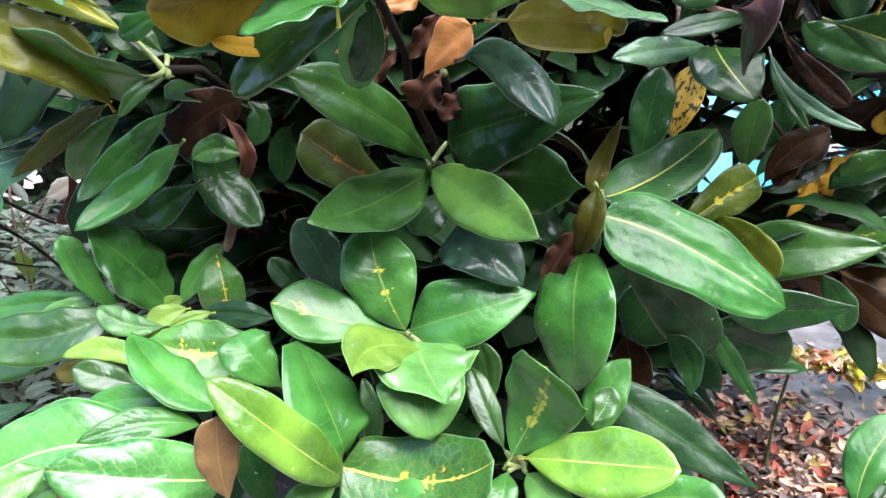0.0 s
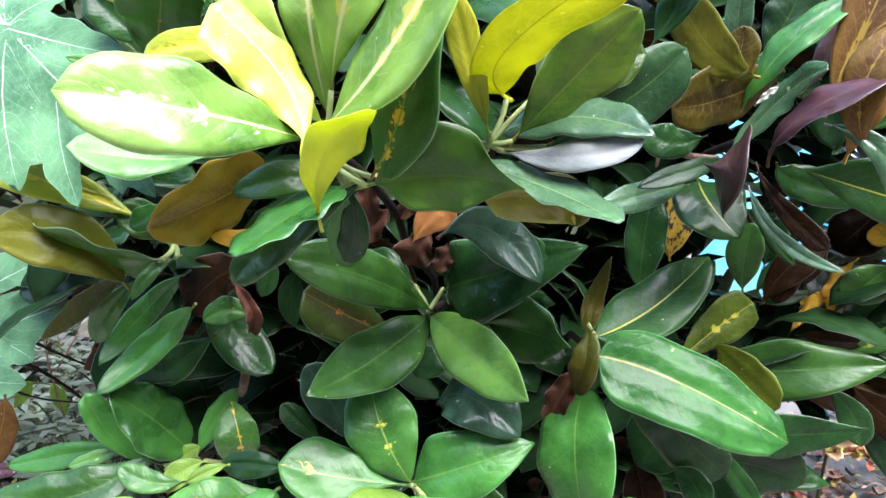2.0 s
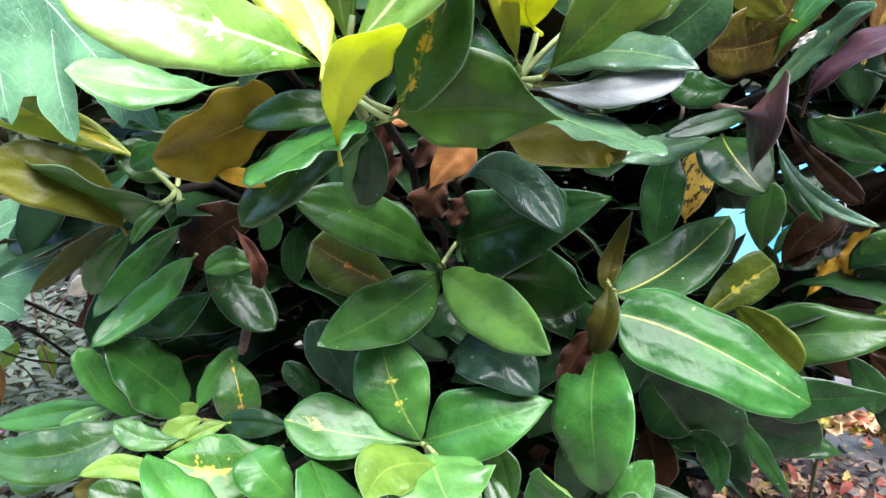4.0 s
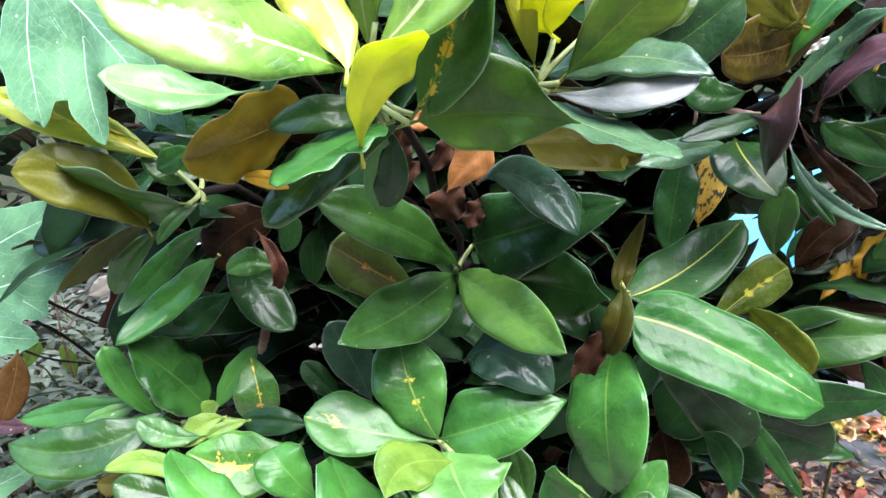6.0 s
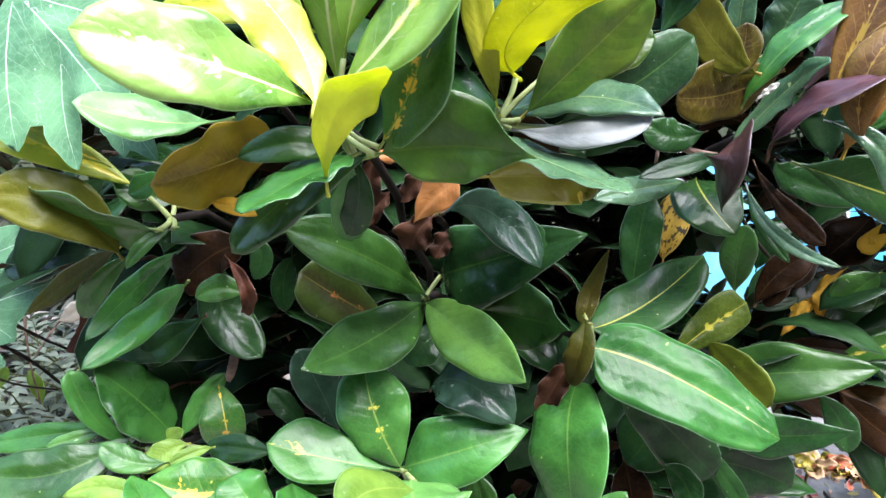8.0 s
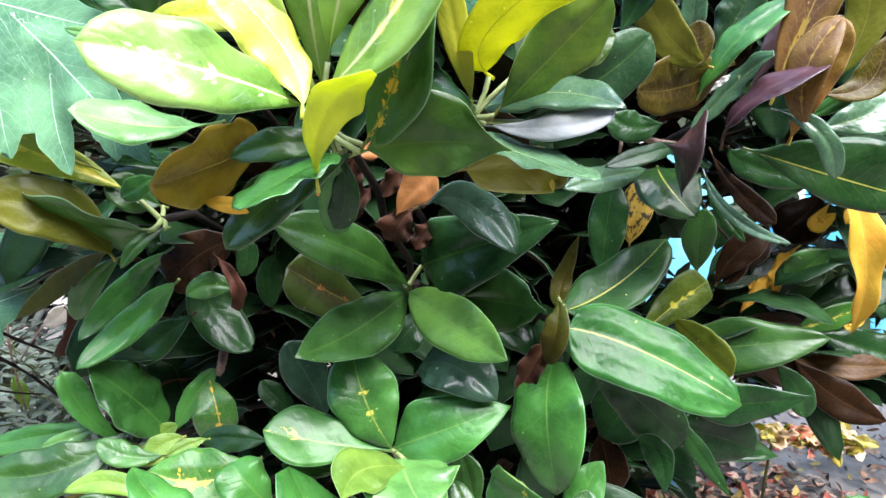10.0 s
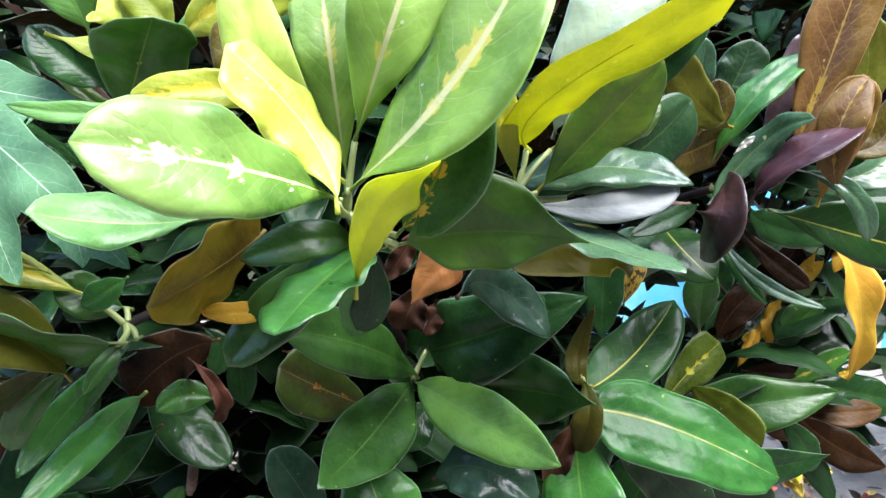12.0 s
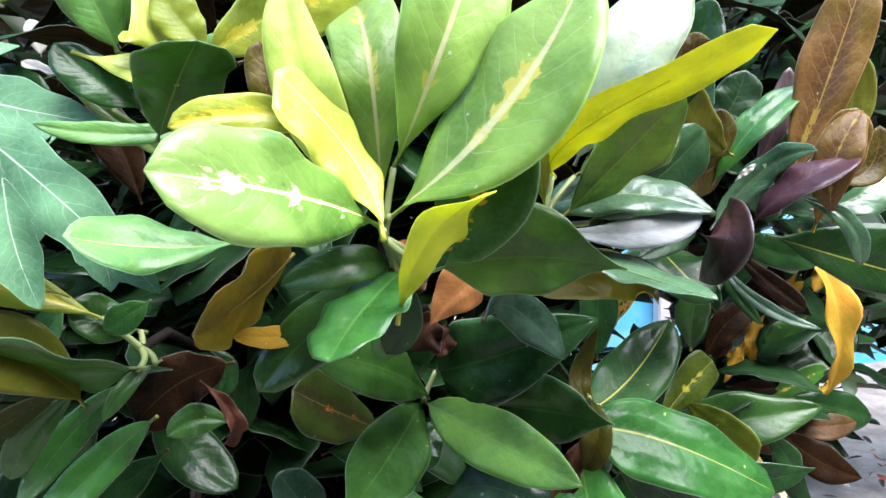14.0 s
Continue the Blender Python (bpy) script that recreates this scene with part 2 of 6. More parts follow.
# kind: words, upper skin, lower skin
KINDS = {
    "gw": ("pale green glossy", leaf_material("leaf_pale_green", (0.055, 0.18, 0.015), (0.135, 0.29, 0.042), (0.85, 0.82, 0.35), (0.9, 0.86, 0.42), -0.12, 0.22, 0.3, tip=(0.25, 0.41, 0.095), rib_width=1.3, net=0.025), under_green),
    "gb": ("fresh green glossy", leaf_material("leaf_fresh_green", (0.03, 0.15, 0.021), (0.048, 0.2, 0.03), (0.221, 0.399, 0.06), rough=0.25, shine=0.42), under_green),
    "gs": ("green glossy", leaf_material("leaf_green", (0.021, 0.125, 0.022), (0.034, 0.16, 0.028), (0.4, 0.42, 0.1), rough=0.22, rib_mix=0.8, net=0.03, shine=0.22), under_green),
    "gt": ("green glossy", leaf_material("leaf_green_plain", (0.02, 0.1, 0.016), (0.032, 0.135, 0.021), (0.138, 0.315, 0.045), rough=0.23, rib_mix=0.5), under_green),
    "gq": ("pale green", leaf_material("leaf_pale", (0.085, 0.25, 0.06), (0.13, 0.32, 0.1), (0.6, 0.62, 0.2), rough=0.24, rib_mix=0.7, shine=0.32), under_green),
    "ge": ("emerald green glossy with a yellow midrib", leaf_material("leaf_emerald", (0.04, 0.19, 0.035), (0.07, 0.26, 0.05), (0.7, 0.66, 0.25), rough=0.22, rib_mix=0.9), under_green),
    "ga": ("yellowish dark green", leaf_material("leaf_yellowish_dark", (0.032, 0.105, 0.009), (0.055, 0.135, 0.012), (0.12, 0.2, 0.03), rough=0.34, shine=0.35), under_green),
    "gk": ("dark green glossy with a yellow midrib", leaf_material("leaf_dark_midrib", (0.012, 0.055, 0.011), (0.02, 0.075, 0.016), (0.5, 0.5, 0.08), shine=0.3, rough=0.25, rib_mix=0.85, net=0.02), under_green),
    "gc": ("light green", leaf_material("leaf_clear_green", (0.075, 0.2, 0.022), (0.105, 0.25, 0.033), (0.2, 0.34, 0.08), rough=0.27), under_green),
    "yw": ("olive-green with yellow veins", leaf_material("leaf_olive_veined", (0.05, 0.095, 0.008), (0.07, 0.115, 0.01), (0.55, 0.5, 0.05), (0.6, 0.55, 0.05), -0.18, 0.32, shine=0.25), under_olive),
    "gl": ("light green", leaf_material("leaf_light_green", (0.07, 0.225, 0.04), (0.105, 0.28, 0.06), (0.35, 0.5, 0.15), rough=0.28, glow=0.3), under_green),
    "lx": ("very light yellowish green", leaf_material("leaf_very_light", (0.45, 0.62, 0.12), (0.55, 0.7, 0.2), (0.6, 0.68, 0.25), rough=0.32, glow=0.6), under_yellow),
    "ym": ("translucent olive-yellow", leaf_material("leaf_translucent_yellow", (0.3, 0.34, 0.02), (0.36, 0.36, 0.02), (0.5, 0.48, 0.06), rough=0.3, glow=0.4), leaf_material("leaf_underside_gold", (0.56, 0.58, 0.007), (0.64, 0.66, 0.012), (0.85, 0.8, 0.2), rough=0.42, glow=0.72, lateral=0.6, net=0.2)),
    "gm": ("mid-green glossy", leaf_material("leaf_mid_green", (0.018, 0.072, 0.009), (0.03, 0.1, 0.014), (0.129, 0.263, 0.035), rough=0.26), under_green),
    "gd": ("dark green glossy", leaf_material("leaf_dark_green", (0.009, 0.04, 0.01), (0.016, 0.058, 0.014), (0.0552, 0.126, 0.0175), shine=0.22, rough=0.19, glow=0.12), under_dark),
    "gy": ("dark bluish green glossy", leaf_material("leaf_blue_green", (0.014, 0.04, 0.022), (0.025, 0.062, 0.035), (0.08, 0.13, 0.08), rough=0.18, glow=0.12, shine=0.24), under_dark),
    "gg": ("dull grey-green", leaf_material("leaf_grey_green", (0.012, 0.045, 0.015), (0.02, 0.06, 0.02), (0.11, 0.21, 0.05), rough=0.3, glow=0.2, shine=0.3), under_green),
    "gp": ("silvery green glossy", leaf_material("leaf_silver_green", (0.042, 0.115, 0.055), (0.065, 0.15, 0.075), (0.35, 0.45, 0.14), rough=0.2, glow=0.15), under_pale),
    # the whitish sky sheen is put into this blade's colour
    "gh": ("green with painted whitish sheen", leaf_material("leaf_sheen_white", (0.3, 0.42, 0.28), (0.4, 0.52, 0.38), (0.4, 0.55, 0.2), rough=0.2, glow=0.45), under_pale),
    "go": ("dark green with brown", leaf_material("leaf_green_brown", (0.045, 0.13, 0.012), (0.075, 0.125, 0.01), (0.2, 0.26, 0.04), rough=0.27, shine=0.35), under_olive),
    "va": ("green with a golden midrib", leaf_material("leaf_gold_midrib", (0.024, 0.115, 0.016), (0.038, 0.15, 0.022), (0.75, 0.6, 0.08), GOLD, -0.14, 0.28), under_green),
    "vb": ("fresh green with yellow flecks", leaf_material("leaf_yellow_flecks", (0.04, 0.17, 0.025), (0.06, 0.22, 0.035), (0.3, 0.42, 0.08), (0.75, 0.7, 0.08), -0.19, 0.28), under_green),
    "vg": ("dark green with yellow flecks", leaf_material("leaf_dark_flecks", (0.025, 0.12, 0.009), (0.04, 0.16, 0.013), (0.2, 0.28, 0.05), (0.6, 0.55, 0.06), -0.2, 0.3), under_green),
    "vo": ("dark green with orange splashes", leaf_material("leaf_orange_splash", (0.028, 0.11, 0.014), (0.045, 0.145, 0.02), (0.2, 0.3, 0.03), (0.8, 0.46, 0.02), -0.09, 0.28, shine=0.3), under_green),
    "vs": ("green with a bright yellow splash", leaf_material("leaf_yellow_splash", (0.036, 0.165, 0.016), (0.058, 0.21, 0.022), (0.6, 0.55, 0.05), (0.9, 0.62, 0.03), -0.06, 0.28), under_green),
    "gv": ("light green with a broad yellow midrib", leaf_material("leaf_broad_midrib", (0.2, 0.44, 0.05), (0.34, 0.58, 0.11), (0.95, 0.9, 0.5), (0.85, 0.76, 0.14), -0.11, 0.24, 0.55, tip=(0.46, 0.68, 0.18), lateral=0.3, rib_width=2.0, net=0.035), under_green),
    "yg": ("young yellow-green", leaf_material("leaf_yellow_green", (0.15, 0.3, 0.03), (0.2, 0.35, 0.045), (0.45, 0.55, 0.1), rough=0.32, glow=0.3), under_yellow),
    "yx": ("yellow to green folded", leaf_material("leaf_yellow_fold", (0.6, 0.68, 0.03), (0.68, 0.72, 0.04), (0.7, 0.68, 0.1), rough=0.35, glow=0.55), under_yellow),
    "yb": ("yellow-green glossy", leaf_material("leaf_lime", (0.1, 0.27, 0.02), (0.15, 0.33, 0.03), (0.55, 0.62, 0.12), rough=0.26, glow=0.25, rib_mix=0.7), under_yellow),
    "ye": ("bright yellow", leaf_material("leaf_yellow", (0.44, 0.53, 0.05), (0.52, 0.6, 0.09), (0.85, 0.85, 0.5), rough=0.28, glow=0.4, rib_mix=0.8), under_yellow),
    "yv": ("yellow and green streaked", leaf_material("leaf_streaked", (0.26, 0.34, 0.02), (0.38, 0.45, 0.03), (0.65, 0.6, 0.06), (0.72, 0.6, 0.04), -0.04, 0.32), under_yellow),
    "yo": ("olive-yellow", leaf_material("leaf_olive_yellow", (0.12, 0.17, 0.008), (0.15, 0.2, 0.01), (0.3, 0.32, 0.04), rough=0.35, glow=0.3, shine=0.2), under_olive),
    "oy": ("yellowish olive", leaf_material("leaf_yellowish_olive", (0.16, 0.175, 0.014), (0.1, 0.11, 0.01), (0.32, 0.3, 0.06), shine=0.15, rough=0.27), under_olive),
    "ol": ("olive-brown", leaf_material("leaf_olive", (0.085, 0.07, 0.004), (0.06, 0.045, 0.004), (0.34, 0.27, 0.05), shine=0.2, rough=0.36, lateral=0.3, net=0.12, core=(0.04, 0.02, 0.006)), under_olive),
    "oo": ("dark olive", leaf_material("leaf_dark_olive", (0.034, 0.05, 0.005), (0.05, 0.046, 0.006), (0.2, 0.14, 0.02), shine=0.12, rough=0.36), under_olive),
    "gx": ("dark green and brown with orange flecks", leaf_material("leaf_brown_flecks", (0.022, 0.05, 0.007), (0.035, 0.06, 0.008), (0.12, 0.1, 0.02), (0.3, 0.09, 0.012), -0.2, 0.32, shine=0.2, core=(0.028, 0.024, 0.008)), under_olive),
    "op": ("ochre with a pale sheen", leaf_material("leaf_ochre", (0.4, 0.33, 0.03), (0.3, 0.33, 0.04), (0.6, 0.5, 0.12), rough=0.16, shine=0.9, glow=0.35), under_olive),
    # darker copy of the dark green; holds the shade deep inside the shrub
    "gi": ("dull dark green with inner shade", leaf_material("leaf_inner_shade", (0.006, 0.026, 0.007), (0.011, 0.038, 0.01), (0.03, 0.07, 0.012), shine=0.1, rough=0.42, glow=0.1), under_dark),
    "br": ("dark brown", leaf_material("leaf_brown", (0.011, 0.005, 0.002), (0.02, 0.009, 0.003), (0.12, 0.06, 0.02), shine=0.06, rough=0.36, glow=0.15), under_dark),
    "bb": ("light brown withering", leaf_material("leaf_light_brown", (0.24, 0.125, 0.035), (0.19, 0.11, 0.04), (0.5, 0.33, 0.12), rough=0.38), under_olive),
    "bp": ("pinkish brown with yellow veins", leaf_material("leaf_pink_brown", (0.2, 0.12, 0.014), (0.17, 0.08, 0.016), (0.42, 0.26, 0.05), (0.42, 0.27, 0.03), -0.14, 0.34, lateral=0.5, shine=0.25, net=0.15, core=(0.09, 0.035, 0.012)), under_olive),
    "bo": ("orange-brown", leaf_material("leaf_orange_brown", (0.08, 0.035, 0.008), (0.1, 0.05, 0.01), (0.3, 0.18, 0.05), rough=0.4, shine=0.2), under_dark),
    "pu": ("purple", leaf_material("leaf_purple", (0.05, 0.021, 0.027), (0.075, 0.033, 0.042), (0.22, 0.12, 0.12), rough=0.26, glow=0.12, shine=0.25), under_dark),
    "pd": ("dark purple", leaf_material("leaf_dark_purple", (0.026, 0.012, 0.013), (0.045, 0.02, 0.02), (0.18, 0.09, 0.08), rough=0.32, glow=0.12), under_dark),
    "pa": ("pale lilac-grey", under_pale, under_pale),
    "rb": ("reddish brown", leaf_material("leaf_red_brown", (0.05, 0.018, 0.009), (0.08, 0.027, 0.013), (0.2, 0.1, 0.08), rough=0.45, shine=0.15), under_dark),
    "dr": ("dry brown curled", leaf_material("leaf_dry_red", (0.036, 0.015, 0.008), (0.062, 0.025, 0.012), (0.16, 0.09, 0.06), rough=0.5, relief=0.45, shine=0.12), under_dark),
    "do": ("dry orange", leaf_material("leaf_dry_orange", (0.48, 0.2, 0.035), (0.4, 0.15, 0.03), (0.5, 0.25, 0.07), rough=0.5, relief=0.45), under_olive),
    "yd": ("withered golden yellow", leaf_material("leaf_withered_yellow", (0.6, 0.38, 0.02), (0.5, 0.28, 0.02), (0.78, 0.55, 0.1), rough=0.45, relief=0.45, shine=0.12), under_yellow),
    "yk": ("yellow black-spotted", leaf_material("leaf_spotted", (0.62, 0.4, 0.04), (0.55, 0.36, 0.03), (0.5, 0.35, 0.04), spots=(0.02, 0.02, 0.01), rough=0.4), under_olive),
    "pp": ("matt blue-green papaya", leaf_material("papaya_blade", (0.06, 0.19, 0.08), (0.095, 0.245, 0.115), (0.5, 0.62, 0.45), rough=0.5, glow=0.25, lateral=0.25, relief=0.2, rib_mix=0.85, net=0.06, shine=0.34), under_green),
    "sp": ("peach-coloured narrow", leaf_material("leaf_peach", (0.7, 0.44, 0.28), (0.78, 0.55, 0.36), (0.6, 0.4, 0.2), rough=0.4), under_yellow),
    "sr": ("red narrow", leaf_material("leaf_red", (0.5, 0.08, 0.05), (0.6, 0.2, 0.1), (0.5, 0.2, 0.1), rough=0.4), under_dark),
    "sy": ("yellow-splashed narrow", leaf_material("leaf_narrow_yellow", (0.12, 0.16, 0.02), (0.3, 0.25, 0.04), (0.75, 0.6, 0.1), (0.8, 0.62, 0.08), 0.06, 0.4), under_yellow),
    "wh": ("bleached and gap-bright white", leaf_material("leaf_bleached_gap", (0.7, 0.68, 0.62), (0.6, 0.58, 0.5), (0.7, 0.68, 0.6), rough=0.4), under_pale),
}
rib_mat = leaf_material("leaf_stalk", (0.13, 0.19, 0.05), (0.18, 0.24, 0.07), (0.35, 0.4, 0.15), rough=0.45, glow=0)


def bark_material(name, col, col2, scale=60.0):
    mat, nt, bsdf = nodes_of(name)
    tc = nt.nodes.new("ShaderNodeTexCoord")
    a, b = grain(nt, tc.outputs["Object"], scale, 4.0), grain(nt, tc.outputs["Object"], scale * 6, 3.0)
    c = blend(nt, ramp(nt, a, 0.35, 0.65), col, col2)
    c = blend(nt, calc(nt, "MULTIPLY", ramp(nt, b, 0.45, 0.75), 0.5), c, tuple(v * 0.5 for v in col))
    link(nt, c, bsdf.inputs["Base Color"])
    bsdf.inputs["Roughness"].default_value = 0.75
    bsdf.inputs["Specular IOR Level"].default_value = 0.15
    bumped(nt, bsdf, calc(nt, "ADD", a, calc(nt, "MULTIPLY", b, 0.5)), 0.6, 0.002)
    return mat


# branch bark near black: the shade inside the shrub is in its colour
shaded_bark = bark_material("shaded_bark", (0.014, 0.01, 0.008), (0.008, 0.006, 0.005))
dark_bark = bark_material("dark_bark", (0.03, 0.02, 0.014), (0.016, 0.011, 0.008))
pink_bark = bark_material("pink_bark", (0.3, 0.2, 0.16), (0.2, 0.13, 0.1), 120.0)
green_bark = bark_material("green_bark", (0.07, 0.085, 0.03), (0.1, 0.11, 0.04))
soil = bark_material("soil", (0.36, 0.32, 0.29), (0.22, 0.19, 0.17), 9.0)


# ---- builders ----
def mesh_of(name, verts, faces, mats, slots=None, uvs=None):
    me = bpy.data.meshes.new(name)
    me.from_pydata([tuple(map(float, v)) for v in verts], [], faces)
    for m in mats:
        me.materials.append(m)
    if slots is not None:
        me.polygons.foreach_set("material_index", np.array(slots, np.int32))
    if uvs is not None:
        layer = me.uv_layers.new(name="UVMap")
        idx = np.empty(len(me.loops), np.int32)
        me.loops.foreach_get("vertex_index", idx)
        layer.data.foreach_set("uv", np.asarray(uvs, np.float32)[idx].ravel())
    me.polygons.foreach_set("use_smooth", np.ones(len(me.polygons), bool))
    me.update()
    return me


def tube_data(path, radii, sides=7):
    """Verts and faces of a tapered tube along path."""
    path = np.asarray(path, float)
    verts, faces = [], []
    for i, c in enumerate(path):
        d = path[min(i + 1, len(path) - 1)] - path[max(i - 1, 0)]
        d /= np.linalg.norm(d) + 1e-9
        a = np.cross(d, (0.31, 0.2, 0.93) if abs(d[2]) < 0.9 else (1, 0, 0))
        a /= np.linalg.norm(a)
        b = np.cross(d, a)
        for k in range(sides):
            th = 2 * math.pi * k / sides
            verts.append(c + radii[i] * (a * math.cos(th) + b * math.sin(th)))
    for i in range(len(path) - 1):
        for k in range(sides):
            k2 = (k + 1) % sides
            faces.append((i * sides + k, i * sides + k2, (i + 1) * sides + k2, (i + 1) * sides + k))
    faces.append(tuple(range(sides - 1, -1, -1)))
    faces.append(tuple((len(path) - 1) * sides + k for k in range(sides)))
    return verts, faces


def bezier(a, b, c, n):
    """Points of the curve that starts at a, passes b half way and ends at c."""
    a, b, c = (np.asarray(v, float) for v in (a, b, c))
    ctrl = 2 * b - 0.5 * (a + c)
    s = np.linspace(0, 1, n)[:, None]
    return (1 - s) ** 2 * a + 2 * s * (1 - s) * ctrl + s * s * c


rng = np.random.default_rng(7)


def leaf_mesh(kind, base, mid, tip, width, normal, hold=None, p=0.9, q=0.65, fold=0.24, wave=0.045, n=22, m=12, thick=0.0009, gut=None, skew=None):
    """A blade with two skins, a rolled rim, a stalk and a raised midrib below; origin at the base."""
    words, top, below = KINDS[kind]
    base = np.asarray(base, float)
    line = bezier((0, 0, 0), np.asarray(mid) - base, np.asarray(tip) - base, n + 1)
    tang = np.gradient(line, axis=0)
    tang /= np.linalg.norm(tang, axis=1)[:, None]
    side = np.cross(tang, np.asarray(normal, float))
    side /= np.linalg.norm(side, axis=1)[:, None]
    up = np.cross(side, tang)
    s = np.linspace(0, 1, n + 1)
    s2 = np.clip((s - 0.05) / 0.95, 0, 1)
    prof = s2**p * np.clip(1 - s2, 0, 1) ** q
    prof /= prof.max()
    prof = np.maximum(prof, 0.018)
    half = width * 0.5
    ph, fr = rng.uniform(0, 6.28, 2), rng.uniform(2.0, 3.6)
    lop = rng.uniform(-0.06, 0.06)
    v = np.linspace(-1, 1, m + 1)
    tops, lows, uvs = [], [], []
    ph2, bend, twist = rng.uniform(0, 6.28, 4), rng.uniform(-0.018, 0.018), rng.uniform(-0.22, 0.22)
    if skew is not None:
        lop, bend, twist = skew, 0.0, 0.0
    span = np.linalg.norm(line[-1])
    line = line + side * (bend * span * np.sin(math.pi * s))[:, None]
    ct, sn = np.cos(twist * (s - 0.3))[:, None], np.sin(twist * (s - 0.3))[:, None]
    side, up = side * ct + up * sn, up * ct - side * sn
    dents = [(rng.uniform(0.1, 0.95), rng.uniform(-0.9, 0.9), rng.uniform(-1, 1)) for _ in range(6)]
    gutter = rng.uniform(0.0, 0.07) if gut is None else gut
    for i in range(n + 1):
        for j in range(m + 1):
            a = abs(v[j])
            w = prof[i] * half * (1 + lop * np.sign(v[j]))
            edge = math.sin(fr * 6.283 * s[i] + ph[int(v[j] > 0)])
            h = fold * half * prof[i] * (a**1.4) - 0.2 * half * a**4 * prof[i]
            h += wave * width * edge * a * a * min(1, 4 * s[i] * (1 - s[i]) + 0.1)
            h -= gutter * half * prof[i] * math.exp(-(((a - 0.68) / 0.15) ** 2))
            h -= 0.0006 * math.exp(-((a / 0.09) ** 2)) * min(1, prof[i] * 2)
            for ds, dv, dh in dents:
                h += 0.04 * width * dh * min(1, 2.5 * a) * prof[i] * math.exp(-(((s[i] - ds) / 0.13) ** 2) - ((v[j] - dv) / 0.35) ** 2)
            k2 = int(v[j] > 0)
            w *= 1 + 0.012 * edge * a + 0.03 * math.sin(8.2 * s[i] + ph2[k2]) + 0.016 * math.sin(21 * s[i] + ph2[2 + k2])
            pt = line[i] + side[i] * (v[j] * w * (1 - 0.12 * fold * a)) + up[i] * h
            th = thick * (1 - 0.7 * a**4)
            tops.append(pt + up[i] * th * 0.5)
            lows.append(pt - up[i] * th * 0.5)
            uvs.append((s2[i], v[j] * 0.5 + 0.5))
    c = m + 1
    k = (n + 1) * c
    faces, slots = [], []
    for i in range(n):
        for j in range(m):
            a, b = i * c + j, i * c + j + 1
            faces.append((a, b, b + c, a + c))
            slots.append(0)
            faces.append((k + a, k + a + c, k + b + c, k + b))
            slots.append(1)
        a, b = i * c, i * c + m
        faces.append((a, a + c, k + a + c, k + a))
        faces.append((b, k + b, k + b + c, b + c))
        slots += [0, 0]
    e = n * c
    for j in range(m):
        faces.append((e + j, e + j + 1, k + e + j + 1, k + e + j))
        slots.append(0)
    # stalk and lower midrib
    cut = int(n * 0.85)
    rib = np.vstack([line[0] - tang[0] * (0.006 if hold is not None else 0.001) - up[0] * 0.001, line[:cut] - up[:cut] * 0.0012])
    r0 = 0.0019 if width > 0.035 else 0.0011
    tv, tf = tube_data(rib, r0 * (0.2 + 0.8 * np.exp(-np.linspace(0, 5, len(rib)))), 6)
    off = 2 * k
    faces += [tuple(off + x for x in fc) for fc in tf]
    slots += [2] * len(tf)
    if hold is not None:
        # petiole back to the branch
        reach = np.asarray(hold, float) - base
        bent = bezier((0, 0, 0), reach * 0.5 - tang[0] * np.linalg.norm(reach) * 0.08, reach, 7)
        pv, pf = tube_data(bent, np.linspace(0.0021, 0.0027, 7), 7)
        faces += [tuple(off + len(tv) + x for x in fc) for fc in pf]
        slots += [3] * len(pf)
        tv = tv + pv
    verts = tops + lows + tv
    uvs = uvs + uvs + [(0.1, 0.5)] * len(tv)
    return mesh_of("leaf", verts, faces, [top, below, below, rib_mat], slots, uvs)


def part(name, me, parent, label="", at=(0, 0, 0)):
    ob = new(name, me)
    ob.parent = parent
    ob.location = Vector(at) - world_of(parent)
    if label:
        ob["label"] = label
    return ob


def world_of(ob):
    v = Vector((0, 0, 0))
    while ob:
        v += ob.location
        ob = ob.parent
    return v


def leaf(twig, kind, base, mid, tip, width, normal, **shape):
    tip_at = world_of(twig)
    hold = tip_at if base[0] < 0.2 and 0.006 < (tip_at - Vector(base)).length < 0.05 and kind not in ("dr", "do", "yd", "wh", "br") else None
    return part("leaf", leaf_mesh(kind, base, mid, tip, width, normal, hold, **shape), twig, KINDS[kind][0] + " leaf", base)


# ---- ground: one sheet to the horizon, finer and uneven near the shrub ----
def grown(lo, hi, mid, fine, n):
    s = np.linspace(-1, 1, n)
    return mid + np.sign(s) * (fine * np.abs(s) + (max(hi - mid, mid - lo) - fine) * np.abs(s) ** 9)


gx, gy = grown(-300, 300, 0.4, 2.2, 121), grown(-300, 300, 1.4, 2.2, 121)
gv = []
for yy in gy:
    for xx in gx:
        near = max(0, 1 - math.hypot(xx - 0.4, yy - 1.4) / 3)
        gv.append((xx, yy, (noise.fractal((xx * 2.1, yy * 2.1, 0.3), 1.0, 2.0, 4) * 0.035 + noise.noise((xx * 14, yy * 14, 2)) * 0.008) * near))
gf = [(j * 121 + i, j * 121 + i + 1, (j + 1) * 121 + i + 1, (j + 1) * 121 + i) for j in range(120) for i in range(120)]
ground = new("ground", mesh_of("ground", gv, gf, [soil]))
tagged(ground, "bare grey-brown earth strewn with litter", "ground", kind="structure")


def ground_z(x, y):
    near = max(0, 1 - math.hypot(x - 0.4, y - 1.4) / 3)
    return (noise.fractal((x * 2.1, y * 2.1, 0.3), 1.0, 2.0, 4) * 0.035 + noise.noise((x * 14, y * 14, 2)) * 0.008) * near


